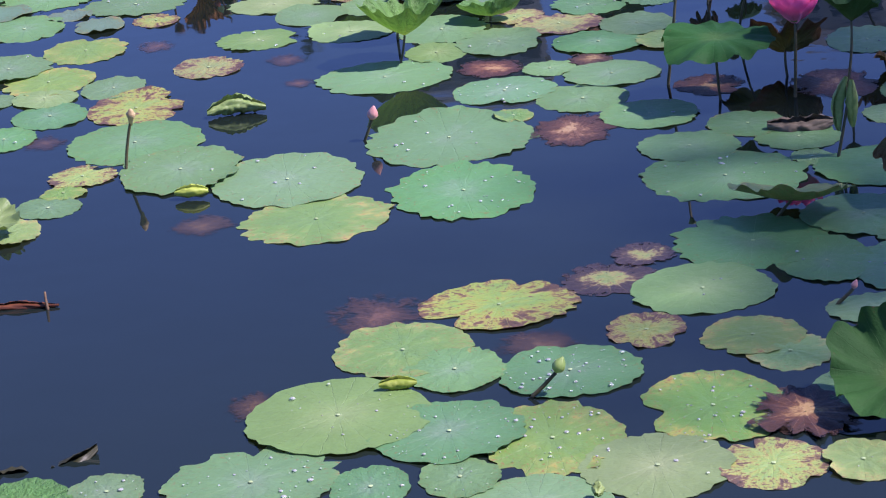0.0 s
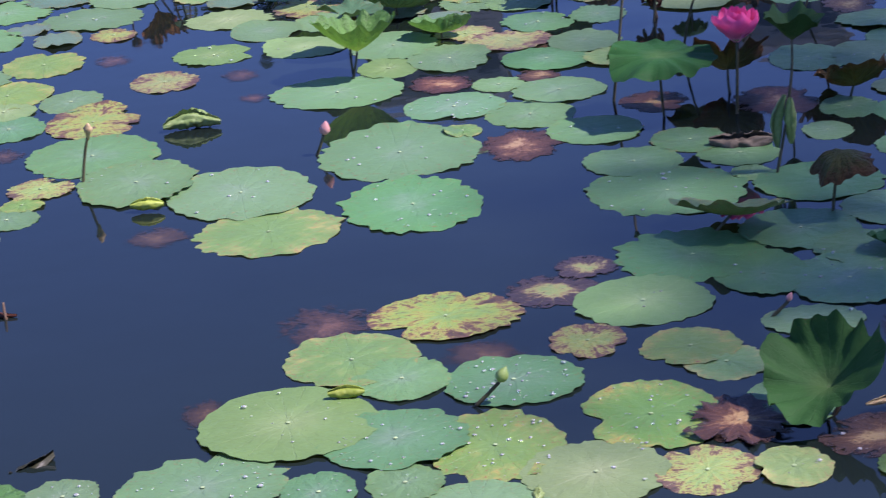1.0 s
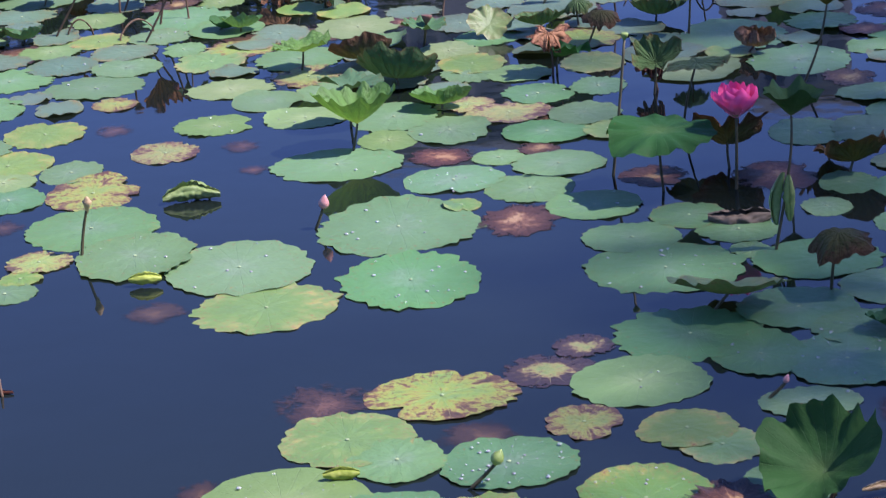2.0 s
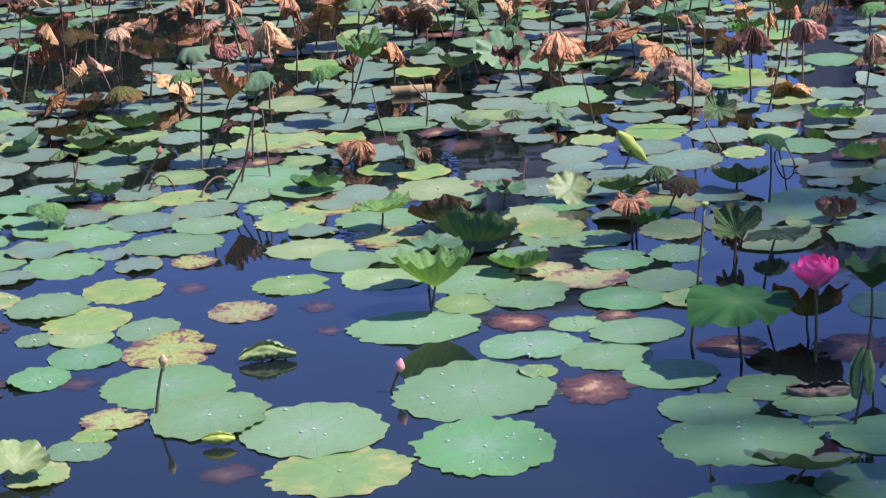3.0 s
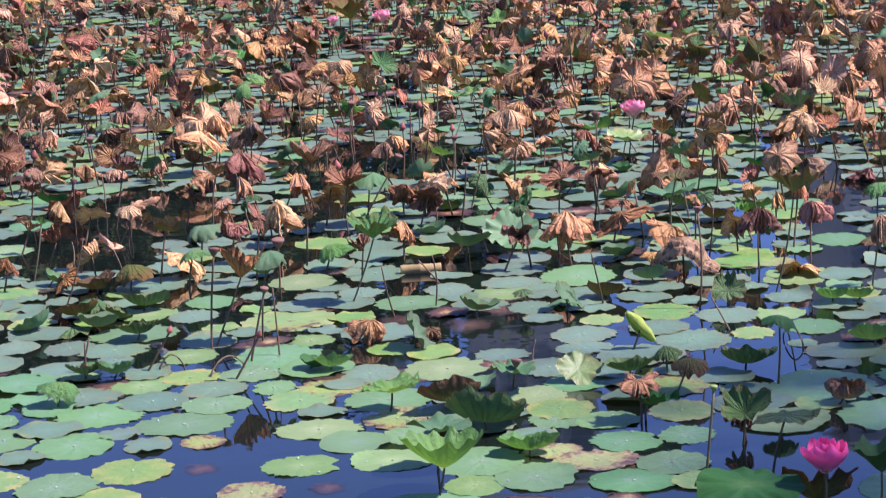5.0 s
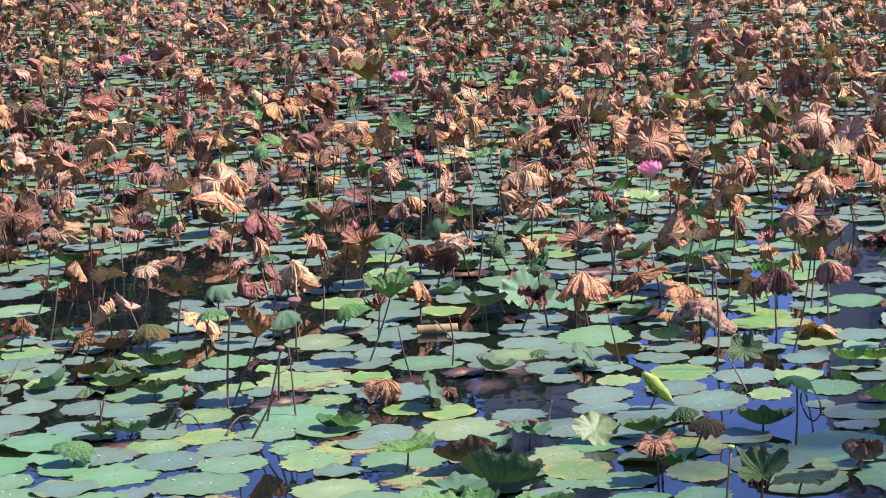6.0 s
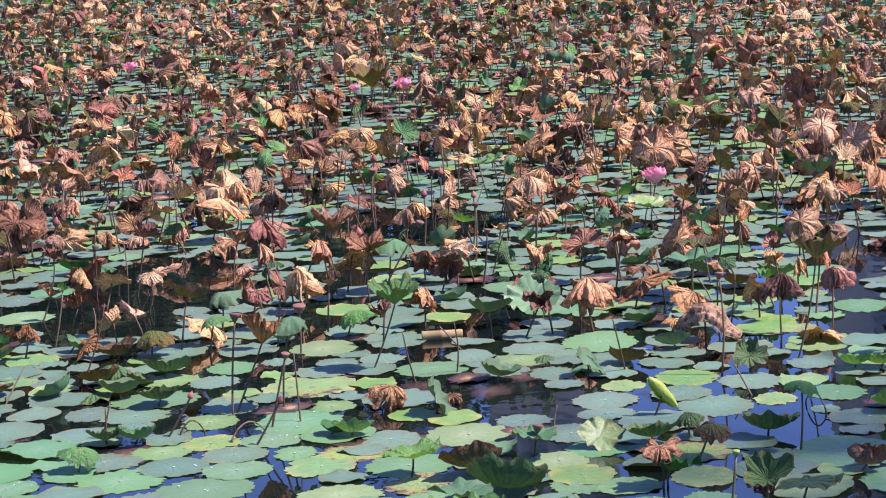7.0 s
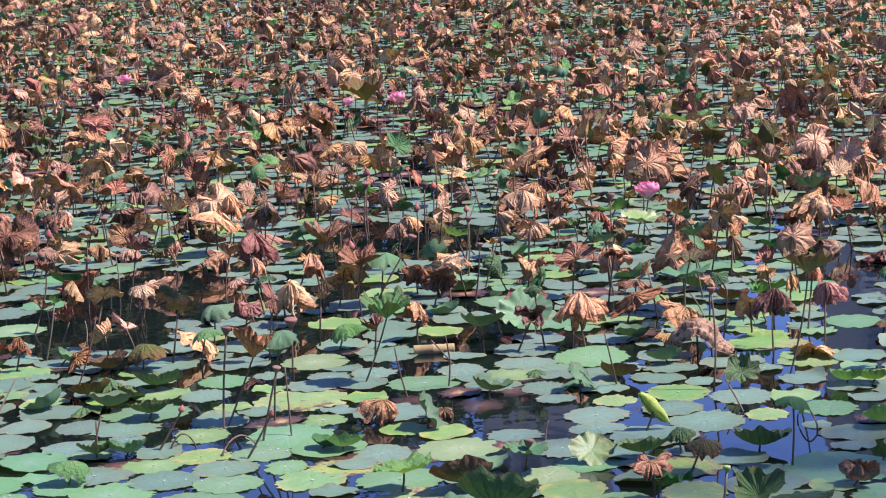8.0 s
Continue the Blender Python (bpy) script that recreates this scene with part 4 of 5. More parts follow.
lotus_leaf(-0.646, 12.926, 0.245, 0.174, "bowl", "brown", (0.011, -0.013))
lotus_leaf(-0.882, 13.351, 0.308, 0.203, "bowl", "brown", (0.029, 0.020))
lotus_leaf(-1.333, 14.065, 0.297, 0.222, "withered", "mauve", (0.027, -0.002))
lotus_leaf(-0.350, 13.351, 0.173, 0.143, "withered", "rust", (0.011, -0.003))
lotus_leaf(-0.544, 13.063, 0.292, 0.137, "umbrella", "sage", (0.029, 0.003))
lotus_leaf(-1.905, 14.883, 0.157, 0.112, "withered", "tan", (0.021, 0.003))
lotus_leaf(-2.695, 15.737, 0.231, 0.109, "withered", "tan", (0.030, -0.043))
lotus_leaf(-2.383, 15.057, 0.123, 0.123, "withered", "rust", (0.019, -0.027))
lotus_leaf(-2.278, 14.100, 0.066, 0.103, "umbrella", "sage", (0.013, -0.022))
lotus_leaf(-2.493, 13.707, 0.177, 0.104, "bowl", "brown", (0.027, -0.018))
lotus_leaf(-0.467, 15.124, 0.194, 0.133, "withered", "tan", (0.023, 0.005))
lotus_leaf(0.335, 14.817, 0.163, 0.121, "withered", "tan", (0.015, 0.033))
lotus_leaf(1.918, 13.692, 0.154, 0.129, "withered", "brown", (0.010, -0.003))
lotus_leaf(1.015, 14.895, 0.111, 0.124, "saucer", "olive", (0.012, 0.015))
lotus_leaf(0.361, 15.670, 0.295, 0.217, "withered", "tan", (0.016, 0.031))
lotus_leaf(-0.480, 14.221, 0.286, 0.117, "withered", "tan", (0.017, 0.001))
lotus_leaf(-0.981, 16.080, 0.358, 0.142, "saucer", "brown", (0.046, -0.040))
lotus_leaf(-1.584, 15.286, 0.361, 0.164, "withered", "tan", (0.022, -0.012))
lotus_leaf(-1.327, 14.986, 0.353, 0.171, "withered", "mauve", (0.028, -0.025))
lotus_leaf(-2.852, 16.920, 0.288, 0.190, "folded", "tan", (-0.007, 0.024))
lotus_leaf(-0.183, 16.771, 0.295, 0.176, "bowl", "rust", (0.021, 0.020))
lotus_leaf(1.835, 15.467, 0.363, 0.180, "bowl", "brown", (0.020, -0.002))
lotus_leaf(1.471, 14.413, 0.288, 0.152, "bowl", "brown", (0.031, -0.022))
lotus_leaf(2.096, 14.904, 0.193, 0.169, "withered", "tan", (-0.003, -0.023))
lotus_leaf(0.975, 14.776, 0.139, 0.138, "saucer", "blotch", (0.012, -0.030))
lotus_leaf(0.290, 14.320, 0.220, 0.118, "withered", "tan", (0.019, 0.016))
lotus_leaf(2.274, 16.974, 0.059, 0.139, "withered", "tan", (0.017, 0.005))
lotus_leaf(2.500, 16.037, 0.281, 0.131, "withered", "brown", (0.017, 0.021))
lotus_leaf(0.751, 14.192, 0.117, 0.161, "withered", "tan", (0.014, 0.003))
lotus_leaf(-1.439, 15.477, 0.073, 0.245, "withered", "mauve", (0.019, 0.036))
lotus_leaf(-2.396, 15.063, 0.099, 0.115, "withered", "tan", (0.028, 0.008))
lotus_leaf(-1.985, 14.949, 0.141, 0.133, "withered", "tan", (0.023, 0.018))
lotus_leaf(-2.846, 16.516, 0.156, 0.125, "withered", "tan", (0.019, -0.036))
lotus_leaf(-3.360, 16.804, 0.119, 0.138, "withered", "rust", (0.017, 0.006))
lotus_leaf(-1.995, 19.128, 0.276, 0.141, "saucer", "sage", (0.039, 0.019))
lotus_leaf(-1.864, 20.202, 0.165, 0.132, "tilted", "fresh", (0.014, 0.017), tilt=(32, -15, 13))
lotus_leaf(-1.015, 22.513, 0.235, 0.288, "bowl", "olive", (0.028, -0.021))
lotus_leaf(-2.668, 23.750, 0.248, 0.209, "withered", "tan", (0.032, -0.007))
lotus_leaf(-0.296, 21.265, 0.271, 0.267, "withered", "tan", (0.032, -0.030))
lotus_leaf(1.706, 19.811, 0.184, 0.212, "saucer", "fresh", (0.024, 0.025))
lotus_leaf(2.138, 19.054, 0.155, 0.143, "withered", "tan", (0.009, -0.017))
lotus_leaf(0.690, 4.850, 0.012, 0.115, "sodden", "rotten", (0.000, 0.006))
lotus_leaf(0.885, 4.890, 0.062, 0.165, "lobed", "deep", (0.011, -0.006), tilt=(14, -20, 0), face=90)
lotus_leaf(1.261, 5.813, 0.039, 0.082, "cupleaf", "deep", (0.000, 0.044), face=290)
lotus_leaf(1.159, 6.196, 0.177, 0.107, "umbrella", "olive", (0.018, -0.028))
lotus_leaf(1.417, 7.243, 0.036, 0.121, "halfup", "olive", (0.009, -0.005), tilt=(-45, 12, 0), face=60)

# ---------------------------------------------------------------- flowers, buds, pods, curls and sticks
def petal_mesh(length, width, curl, seed, material):
    rng = np.random.default_rng(seed)
    nu, nv = 9, 7
    verts, leaf, faces = [], [], []
    for i in range(nu):
        u = i / (nu - 1)
        w = width * math.sin(math.pi * (0.09 + 0.89 * u) ** 1.05) ** 1.25 * 0.56 + 0.0006
        z = length * (u - 0.3 * curl * u * u)
        o = length * curl * math.sin(u * math.pi * 0.62)
        for j in range(nv):
            v = j / (nv - 1) * 2 - 1
            verts.append((o - 0.55 * w * v * v + rng.normal() * 0.0004, w * v, z))
            leaf.append((u, v, 0))
    for i in range(nu - 1):
        faces += [(i * nv + j, i * nv + j + 1, (i + 1) * nv + j + 1, (i + 1) * nv + j) for j in range(nv - 1)]
    return mesh_of("petal", verts, faces, material, leaf)


def lotus_flower(x, y, height, size, lean=(0, 0)):
    rng = np.random.default_rng(int(y * 977))
    ob = thing("lotus_flower", pose(x, y, 0), "open deep pink lotus flower on a tall thin stalk" if y < 11 else "pale pink lotus flower among withered leaves", "flower", "pink lotus flowers")
    sv, sf = tube_arrays(stalk_points((lean[0], lean[1], height), rng, 0.01), 0.0055, 0.0045)
    part("stalk", mesh_of("stalk", sv, sf, STALK), ob, "thin green stalk")
    for ring, (count, curl, ln) in enumerate(((6, 0.16, 0.86), (8, 0.34, 1.0), (9, 0.6, 1.0))):
        me = petal_mesh(size * ln, size * 0.66, curl, ring, PETAL if y < 11 else PALEPETAL)
        for k in range(count):
            part("petal", me, ob, "", pose(lean[0], lean[1], height, rng.normal() * 3, rng.normal() * 4, 360 * k / count + ring * 23 + rng.normal() * 5))
    sv, sf = lathe_arrays([(0.004, 0), (size * 0.16, size * 0.08), (size * 0.2, size * 0.3), (size * 0.19, size * 0.33)])
    part("seed_head", mesh_of("seed_head", sv, sf, PODGREEN), ob, "green seed head", pose(lean[0], lean[1], height))
    return ob


HEADS = {
    "bud": ([(0.1, 0), (0.62, 0.35), (0.8, 0.8), (0.62, 1.4), (0.28, 1.95), (0.03, 2.25)], BUDPINK, "closed pink lotus bud on a short stalk", "bud"),
    "greenbud": ([(0.15, 0), (0.62, 0.3), (0.78, 0.75), (0.6, 1.3), (0.25, 1.75), (0.03, 2.0)], PODGREEN, "closed green lotus bud on a leaning dark stalk", "bud"),
    "drybud": ([(0.32, -1.3), (0.5, -0.2), (0.72, 0.5), (0.98, 1.3), (0.7, 1.6), (0.5, 2.1), (0.15, 2.5)], PALEBUD, "faded straw-coloured lotus bud on a dark stalk", "bud"),
    "pod": ([(0.2, -0.2), (0.45, 0.1), (0.85, 0.8), (1.0, 1.2), (0.9, 1.32), (0.2, 1.25)], PODDRY, "dry brown lotus seed pod on a thin stalk", "seed pod"),
    "redbud": ([(0.25, 0), (0.75, 0.35), (0.85, 0.8), (0.6, 1.4), (0.25, 1.9), (0.05, 2.2)], REDBUD, "withered red lotus bud on a bent stalk", "bud"),
    "greenpod": ([(0.25, -0.3), (0.55, 0.1), (0.95, 0.9), (1.0, 1.4), (0.85, 1.6), (0.1, 1.5)], PODGREEN, "green lotus seed pod on a tall brown stalk", "seed pod"),
}


def headed_stalk(x, y, height, r, kind, lean=(0, 0)):
    rng = np.random.default_rng(int(y * 1777 + abs(x) * 311))
    profile, mat, label, cat = HEADS[kind]
    ob = thing("lotus_bud" if cat == "bud" else "lotus_pod", pose(x, y, 0), label, cat, "lotus buds and pods")
    sv, sf = tube_arrays(stalk_points((lean[0], lean[1], height), rng, 0.02), 0.0052, 0.0042)
    part("stalk", mesh_of("stalk", sv, sf, DRYSTALK if kind in ("pod", "redbud") else STALK), ob, "thin stalk")
    v, f = lathe_arrays([(r * a, r * b) for a, b in profile], 14, 0.92, 0.05)
    part("head", mesh_of("head", v, f, mat), ob, "", pose(lean[0], lean[1], height, rng.normal() * 8, math.degrees(math.atan2(lean[0], max(height, 0.05))) * 0.6, 0))
    return ob


def scroll_mesh(length, r, turns, material, seed, lumps=0.15):
    """A leaf rolled up on itself, pointed at both ends."""
    rng = np.random.default_rng(seed)
    nu, nv = 27, 34
    verts, leaf, faces = [], [], []
    bowx, bowy = rng.normal() * 0.06, rng.normal() * 0.06
    for i in range(nu):
        u = i / (nu - 1)
        k = math.sin(math.pi * (0.06 + 0.88 * u)) ** 0.7
        for j in range(nv):
            v = j / (nv - 1)
            a = 2 * math.pi * turns * v
            q = r * k * (0.45 + 0.55 * v) * (1 + lumps * noise.noise((u * 7, math.cos(a) * 1.3, math.sin(a) * 1.3 + seed)) + 0.6 * lumps * noise.noise((u * 19, math.cos(a) * 3.1, math.sin(a) * 3.1 - seed)) + 0.1 * lumps * math.sin(u * 62 + 2 * v))
            verts.append((q * math.cos(a) + bowx * length * math.sin(math.pi * u), q * math.sin(a) + bowy * length * math.sin(math.pi * u), length * (u - 0.5)))
            leaf.append((u, v, 0))
    for i in range(nu - 1):
        faces += [(i * nv + j, i * nv + j + 1, (i + 1) * nv + j + 1, (i + 1) * nv + j) for j in range(nv - 1)]
    return mesh_of("scroll", verts, faces, material, leaf)


def rolled_leaf(x, y, height, length, lean=(0, 0), rolls=2, material=None, tip_over=0):
    rng = np.random.default_rng(int(y * 531))
    ob = thing("rolled_leaf", pose(x, y, 0), "young pale green lotus leaf still rolled up on its stalk", "lotus leaf", "rolled young lotus leaves")
    sv, sf = tube_arrays(stalk_points((lean[0], lean[1], height), rng, 0.02), 0.005, 0.004)
    part("stalk", mesh_of("stalk", sv, sf, STALK), ob, "thin dark stalk")
    wide = 0.125 if rolls > 1 else 0.185
    for k, (dx, tip) in enumerate(((-0.085, 7), (0.085, -8))[:rolls]):
        part("roll", scroll_mesh(length * (1 - 0.1 * k), length * wide, 1.6, material or CURLGREEN, (int(y * 100) + k) % 97, 0.22), ob, "",
             pose(lean[0] + (dx * length if rolls > 1 else 0), lean[1], height, 6, tip + tip_over, 40 * k))
    return ob


def arched_leaf(x, y, turn, material):
    """A dry leaf bent over its stalk in an arch, its sides hanging, pleated lengthwise, both ends pinched."""
    ob = thing("lotus_leaf", pose(x, y, 0, 0, 0, turn), "dry brown lotus leaf bent in an arch over its stalk", "lotus leaf", "lotus leaves standing above the water")
    path = [Vector(p) for p in ((-0.15, 0.02, 0.045), (-0.115, 0.01, 0.105), (-0.05, 0, 0.165), (0.03, 0, 0.175), (0.085, -0.01, 0.14), (0.12, -0.02, 0.075), (0.175, -0.035, 0.03))]
    nu, nv = 25, 33
    verts, leaf, faces = [], [], []
    for i in range(nu):
        u = i / (nu - 1) * (len(path) - 1)
        k = min(int(u), len(path) - 2)
        c = path[k].lerp(path[k + 1], u - k)
        d = (path[min(k + 2, len(path) - 1)] - path[max(k - 1, 0)]).normalized()
        up = Vector((-d.z, 0, d.x))
        w = 0.085 * math.sin(math.pi * (0.06 + 0.86 * i / (nu - 1))) ** 0.8 + 0.008
        for j in range(nv):
            v = j / (nv - 1) * 2 - 1
            pleat = 0.006 * math.asin(math.sin(v * 17 + 0.6 * math.sin(i * 0.5))) * min(1.0, w / 0.05)
            p = c + Vector((0, w * math.sin(v * 1.35), 0)) + up * (w * (math.cos(v * 1.9) - 1) * 0.62 + pleat)
            verts.append(tuple(p + noise.noise_vector(p * 22) * 0.009))
            leaf.append((0.8 + 0.3 * abs(v), i / nu - 0.5, 0))
    for i in range(nu - 1):
        faces += [(i * nv + j, i * nv + j + 1, (i + 1) * nv + j + 1, (i + 1) * nv + j) for j in range(nv - 1)]
    part("blade", mesh_of("blade", verts, faces, material, leaf), ob)
    sv, sf = tube_arrays([(0.0, 0.0, -0.1), (0.0, 0.0, 0.08), (-0.01, 0.0, 0.168)], 0.005, 0.004)
    part("stalk", mesh_of("stalk", sv, sf, DRYSTALK), ob, "thin dry stalk")
    return ob


def lying_curl(x, y, length, r, material, label, turn=0.0, z=0.012):
    ob = thing("curled_leaf", pose(x, y, z + r * 0.12, 90, 0, 90 + turn), label, "lotus leaf", "curled lotus leaves", scroll_mesh(length, r, 1.25, material, int(y * 871) % 97, 0.2 if material is CURLLIME else 0.5))
    return ob


def reed_piece(x, y, length, r, turn):
    """A cut hollow stem lying on the leaves: wall, open ends and a joint."""
    rings = [(-0.5, 0.72), (-0.5, 0.98), (-0.47, 1.0), (-0.06, 0.96), (-0.03, 1.07), (0.0, 1.07), (0.03, 0.97), (0.47, 1.0), (0.5, 0.98), (0.5, 0.72)]
    v, f = lathe_arrays([(r * k, length * u) for u, k in rings], 16, 0.92)
    return thing("reed_piece", pose(x, y, r * 0.7, 0, 90, turn), "short cut piece of yellow-brown reed floating among leaves", "reed", "", mesh_of("reed_piece", v, f, LOG))


def bent_stick(x, y, tip, label="bare dry lotus stalk standing in the water", sag=0.03):
    rng = np.random.default_rng(int(y * 2713 + abs(x) * 91))
    v, f = tube_arrays(stalk_points(tip, rng, sag), 0.0045, 0.003)
    return thing("bare_stalk", pose(x, y, 0), label, "stalk", "bare lotus stalks", mesh_of("bare_stalk", v, f, DRYSTALK))


def arched_stick(x, y, dx, dy, rise):
    pts = [(dx * u, dy * u, rise * 4 * u * (1 - u) - (0.05 if u in (0, 1) else 0)) for u in np.linspace(0, 1, 13)]
    v, f = tube_arrays(pts, 0.0042, 0.0034)
    return thing("bare_stalk", pose(x, y, 0), "dark bent stalk arching over into the water", "stalk", "bare lotus stalks", mesh_of("bare_stalk", v, f, DRYSTALK))


headed_stalk(1.010, 10.579, 0.431, 0.0200, "pod", (0.003, 0))
headed_stalk(-0.917, 11.505, 0.198, 0.0325, "pod", (0.004, 0))
lotus_flower(1.047, 7.157, 0.230, 0.117, (0.006, 0))
lotus_flower(1.068, 15.579, 0.162, 0.128, (0.029, 0))
lotus_flower(-0.745, 23.161, 0.125, 0.138, (0.021, 0))
lotus_flower(-3.930, 27.387, 0.082, 0.142, (0.023, 0))
lotus_flower(-1.129, 21.609, 0.284, 0.080, (0.022, 0))
headed_stalk(-0.254, 7.072, 0.063, 0.0213, "bud", (0.026, 0))
headed_stalk(0.116, 5.068, 0.057, 0.0201, "greenbud", (0.061, 0))
headed_stalk(-0.958, 6.976, 0.153, 0.0147, "drybud", (0.032, 0))
headed_stalk(0.146, 9.277, 0.095, 0.0221, "pod", (0.016, 0))
headed_stalk(0.690, 7.395, 0.442, 0.0122, "greenpod", (0.054, 0))
headed_stalk(-1.128, 10.267, 0.410, 0.0243, "pod", (0.036, 0))
headed_stalk(-0.974, 9.679, 0.174, 0.0157, "redbud", (0.103, 0))
headed_stalk(-1.361, 9.871, 0.165, 0.0160, "redbud", (0.103, 0))
headed_stalk(-0.935, 9.987, 0.292, 0.0190, "pod", (0.072, 0))
headed_stalk(-0.594, 12.743, 0.399, 0.0239, "pod", (0.240, 0))
headed_stalk(2.207, 17.305, 0.097, 0.0274, "redbud", (0.011, 0))
headed_stalk(-3.020, 16.183, 0.101, 0.0303, "pod", (0.063, 0))
headed_stalk(1.171, 15.063, 0.135, 0.0246, "pod", (0.012, 0))
headed_stalk(1.715, 14.343, 0.209, 0.0166, "redbud", (0.019, 0))
rolled_leaf(1.068, 6.555, 0.154, 0.160, (0.029, 0))
rolled_leaf(0.654, 9.822, 0.105, 0.172, (0.038, 0), 1, CURLLIME, -48)
lying_curl(-0.742, 6.661, 0.096, 0.020, CURLLIME, "small lime-yellow lotus leaf curled up on the water", 0, 0.018)
lying_curl(-0.174, 5.166, 0.086, 0.018, CURLLIME, "small lime-yellow lotus leaf curled up on the water", 0, 0.018)
lying_curl(-0.654, 7.445, 0.184, 0.031, CURLGREEN, "wrinkled pale green lotus leaf rolled up on the water", 6, 0.014)
headed_stalk(0.867, 5.470, 0.037, 0.0107, "bud", (0.041, 0))
lying_curl(-0.960, 4.930, 0.270, 0.034, CURLDARK, "dark olive lotus leaf bent and half sunk in the water", 14, 0.010)
lying_curl(1.010, 6.840, 0.190, 0.034, CURLBROWN, "grey-brown dried lotus leaf rolled up on the water", -6, 0.014)
arched_leaf(1.010, 11.330, -8, M["brown"])
reed_piece(-0.239, 11.692, 0.200, 0.026, 2)
lying_curl(0.221, 4.525, 0.054, 0.014, CURLGREEN, "pale green rolled leaf tip poking from the water", 80, 0.03)
lying_curl(-1.133, 5.891, 0.217, 0.013, DRIFT, "dark red dried leaf floating on its edge in open water", -4, 0.004)
lotus_leaf(-1.294, 6.496, 0.035, 0.096, "tilted", "pale", (0, 0), (14, 20, 0))
bent_stick(-1.617, 9.904, (-0.002, 0.02, 0.133))
bent_stick(-1.642, 9.910, (0.042, 0.02, 0.150))
bent_stick(-0.821, 10.062, (-0.013, 0.02, 0.293))
bent_stick(-1.914, 11.267, (0.106, 0.02, 0.332))
bent_stick(-1.470, 11.399, (-0.187, 0.02, -0.224))
bent_stick(0.240, 9.778, (0.017, 0.02, 0.077))
arched_stick(-1.315, 9.880, 0.115, 0.021, 0.07)
arched_stick(-1.089, 9.726, 0.142, 0.162, 0.07)
arched_stick(1.351, 9.721, -0.063, 0.223, 0.07)
bent_stick(-1.052, 5.873, (-0.005, 0.02, 0.040))
headed_stalk(0.899, 4.860, 0.055, 0.0116, "redbud", (0.032, 0))
lying_curl(1.020, 4.868, 0.095, 0.010, PALEBUD, "fallen white lotus petal lying on a leaf", 10, 0.02)

# ---------------------------------------------------------------- the far pond: withered leaves crowd together
OPEN = [(-2.16, 13.25, 0.69, 0.81), (-0.68, 15.20, 0.44, 0.88), (-0.77, 13.61, 0.22, 0.38), (-0.02, 12.00, 0.22, 0.45), (1.02, 11.36, 0.20, 0.20), (1.84, 11.96, 0.20, 0.73), (2.01, 13.35, 0.27, 0.63), (0.00, 10.25, 0.26, 0.30), (-1.25, 10.60, 0.10, 0.17), (-1.82, 10.21, 0.17, 0.22), (1.09, 9.72, 0.15, 0.44), (0.32, 10.20, 0.14, 0.30), (-0.68, 10.10, 0.11, 0.21), (-0.85, 8.93, 0.10, 0.25), (0.82, 9.11, 0.08, 0.30), (-0.26, 15.51, 0.27, 1.16), (1.16, 10.78, 0.14, 0.27), (-1.89, 13.40, 0.57, 1.25), (-0.92, 12.27, 0.25, 0.42), (-0.30, 11.72, 0.18, 0.57), (1.27, 9.64, 0.14, 0.48), (-0.80, 8.70, 0.26, 0.34)]      # patches of open water: x, y, half width, half depth


def is_open(x, y):
    return any(((x - ox) / ow) ** 2 + ((y - oy) / od) ** 2 < 1 for ox, oy, ow, od in OPEN)


def stuff_mesh(name, pieces, material, smooth=True):
    """Joins copies of blade arrays: pieces are (verts, faces, leaf, matrix)."""
    V, L, FV, FL, o = [], [], [], [], 0
    for verts, faces, leaf, m in pieces:
        a = np.asarray(verts)
        mm = np.array(m)
        V.append(a @ mm[:3, :3].T + mm[:3, 3])
        L.append(leaf)
        for f in faces:
            FV.extend([i + o for i in f])
            FL.append(len(f))
        o += len(a)
    me = bpy.data.meshes.new(name)
    V, L = np.concatenate(V).astype(np.float32), np.concatenate(L).astype(np.float32)
    FL = np.array(FL, dtype=np.int32)
    me.vertices.add(len(V))
    me.vertices.foreach_set("co", V.ravel())
    me.loops.add(len(FV))
    me.loops.foreach_set("vertex_index", np.array(FV, dtype=np.int32))
    me.polygons.add(len(FL))
    me.polygons.foreach_set("loop_start", np.concatenate([[0], np.cumsum(FL)[:-1]]).astype(np.int32))
    me.attributes.new("leaf", "FLOAT_VECTOR", "POINT").data.foreach_set("vector", L.ravel())
    me.polygons.foreach_set("use_smooth", np.full(len(FL), smooth, dtype=bool))
    me.materials.append(material)
    me.update(calc_edges=True)
    return me


def half_width(y):
    return 0.2 * y + 0.8


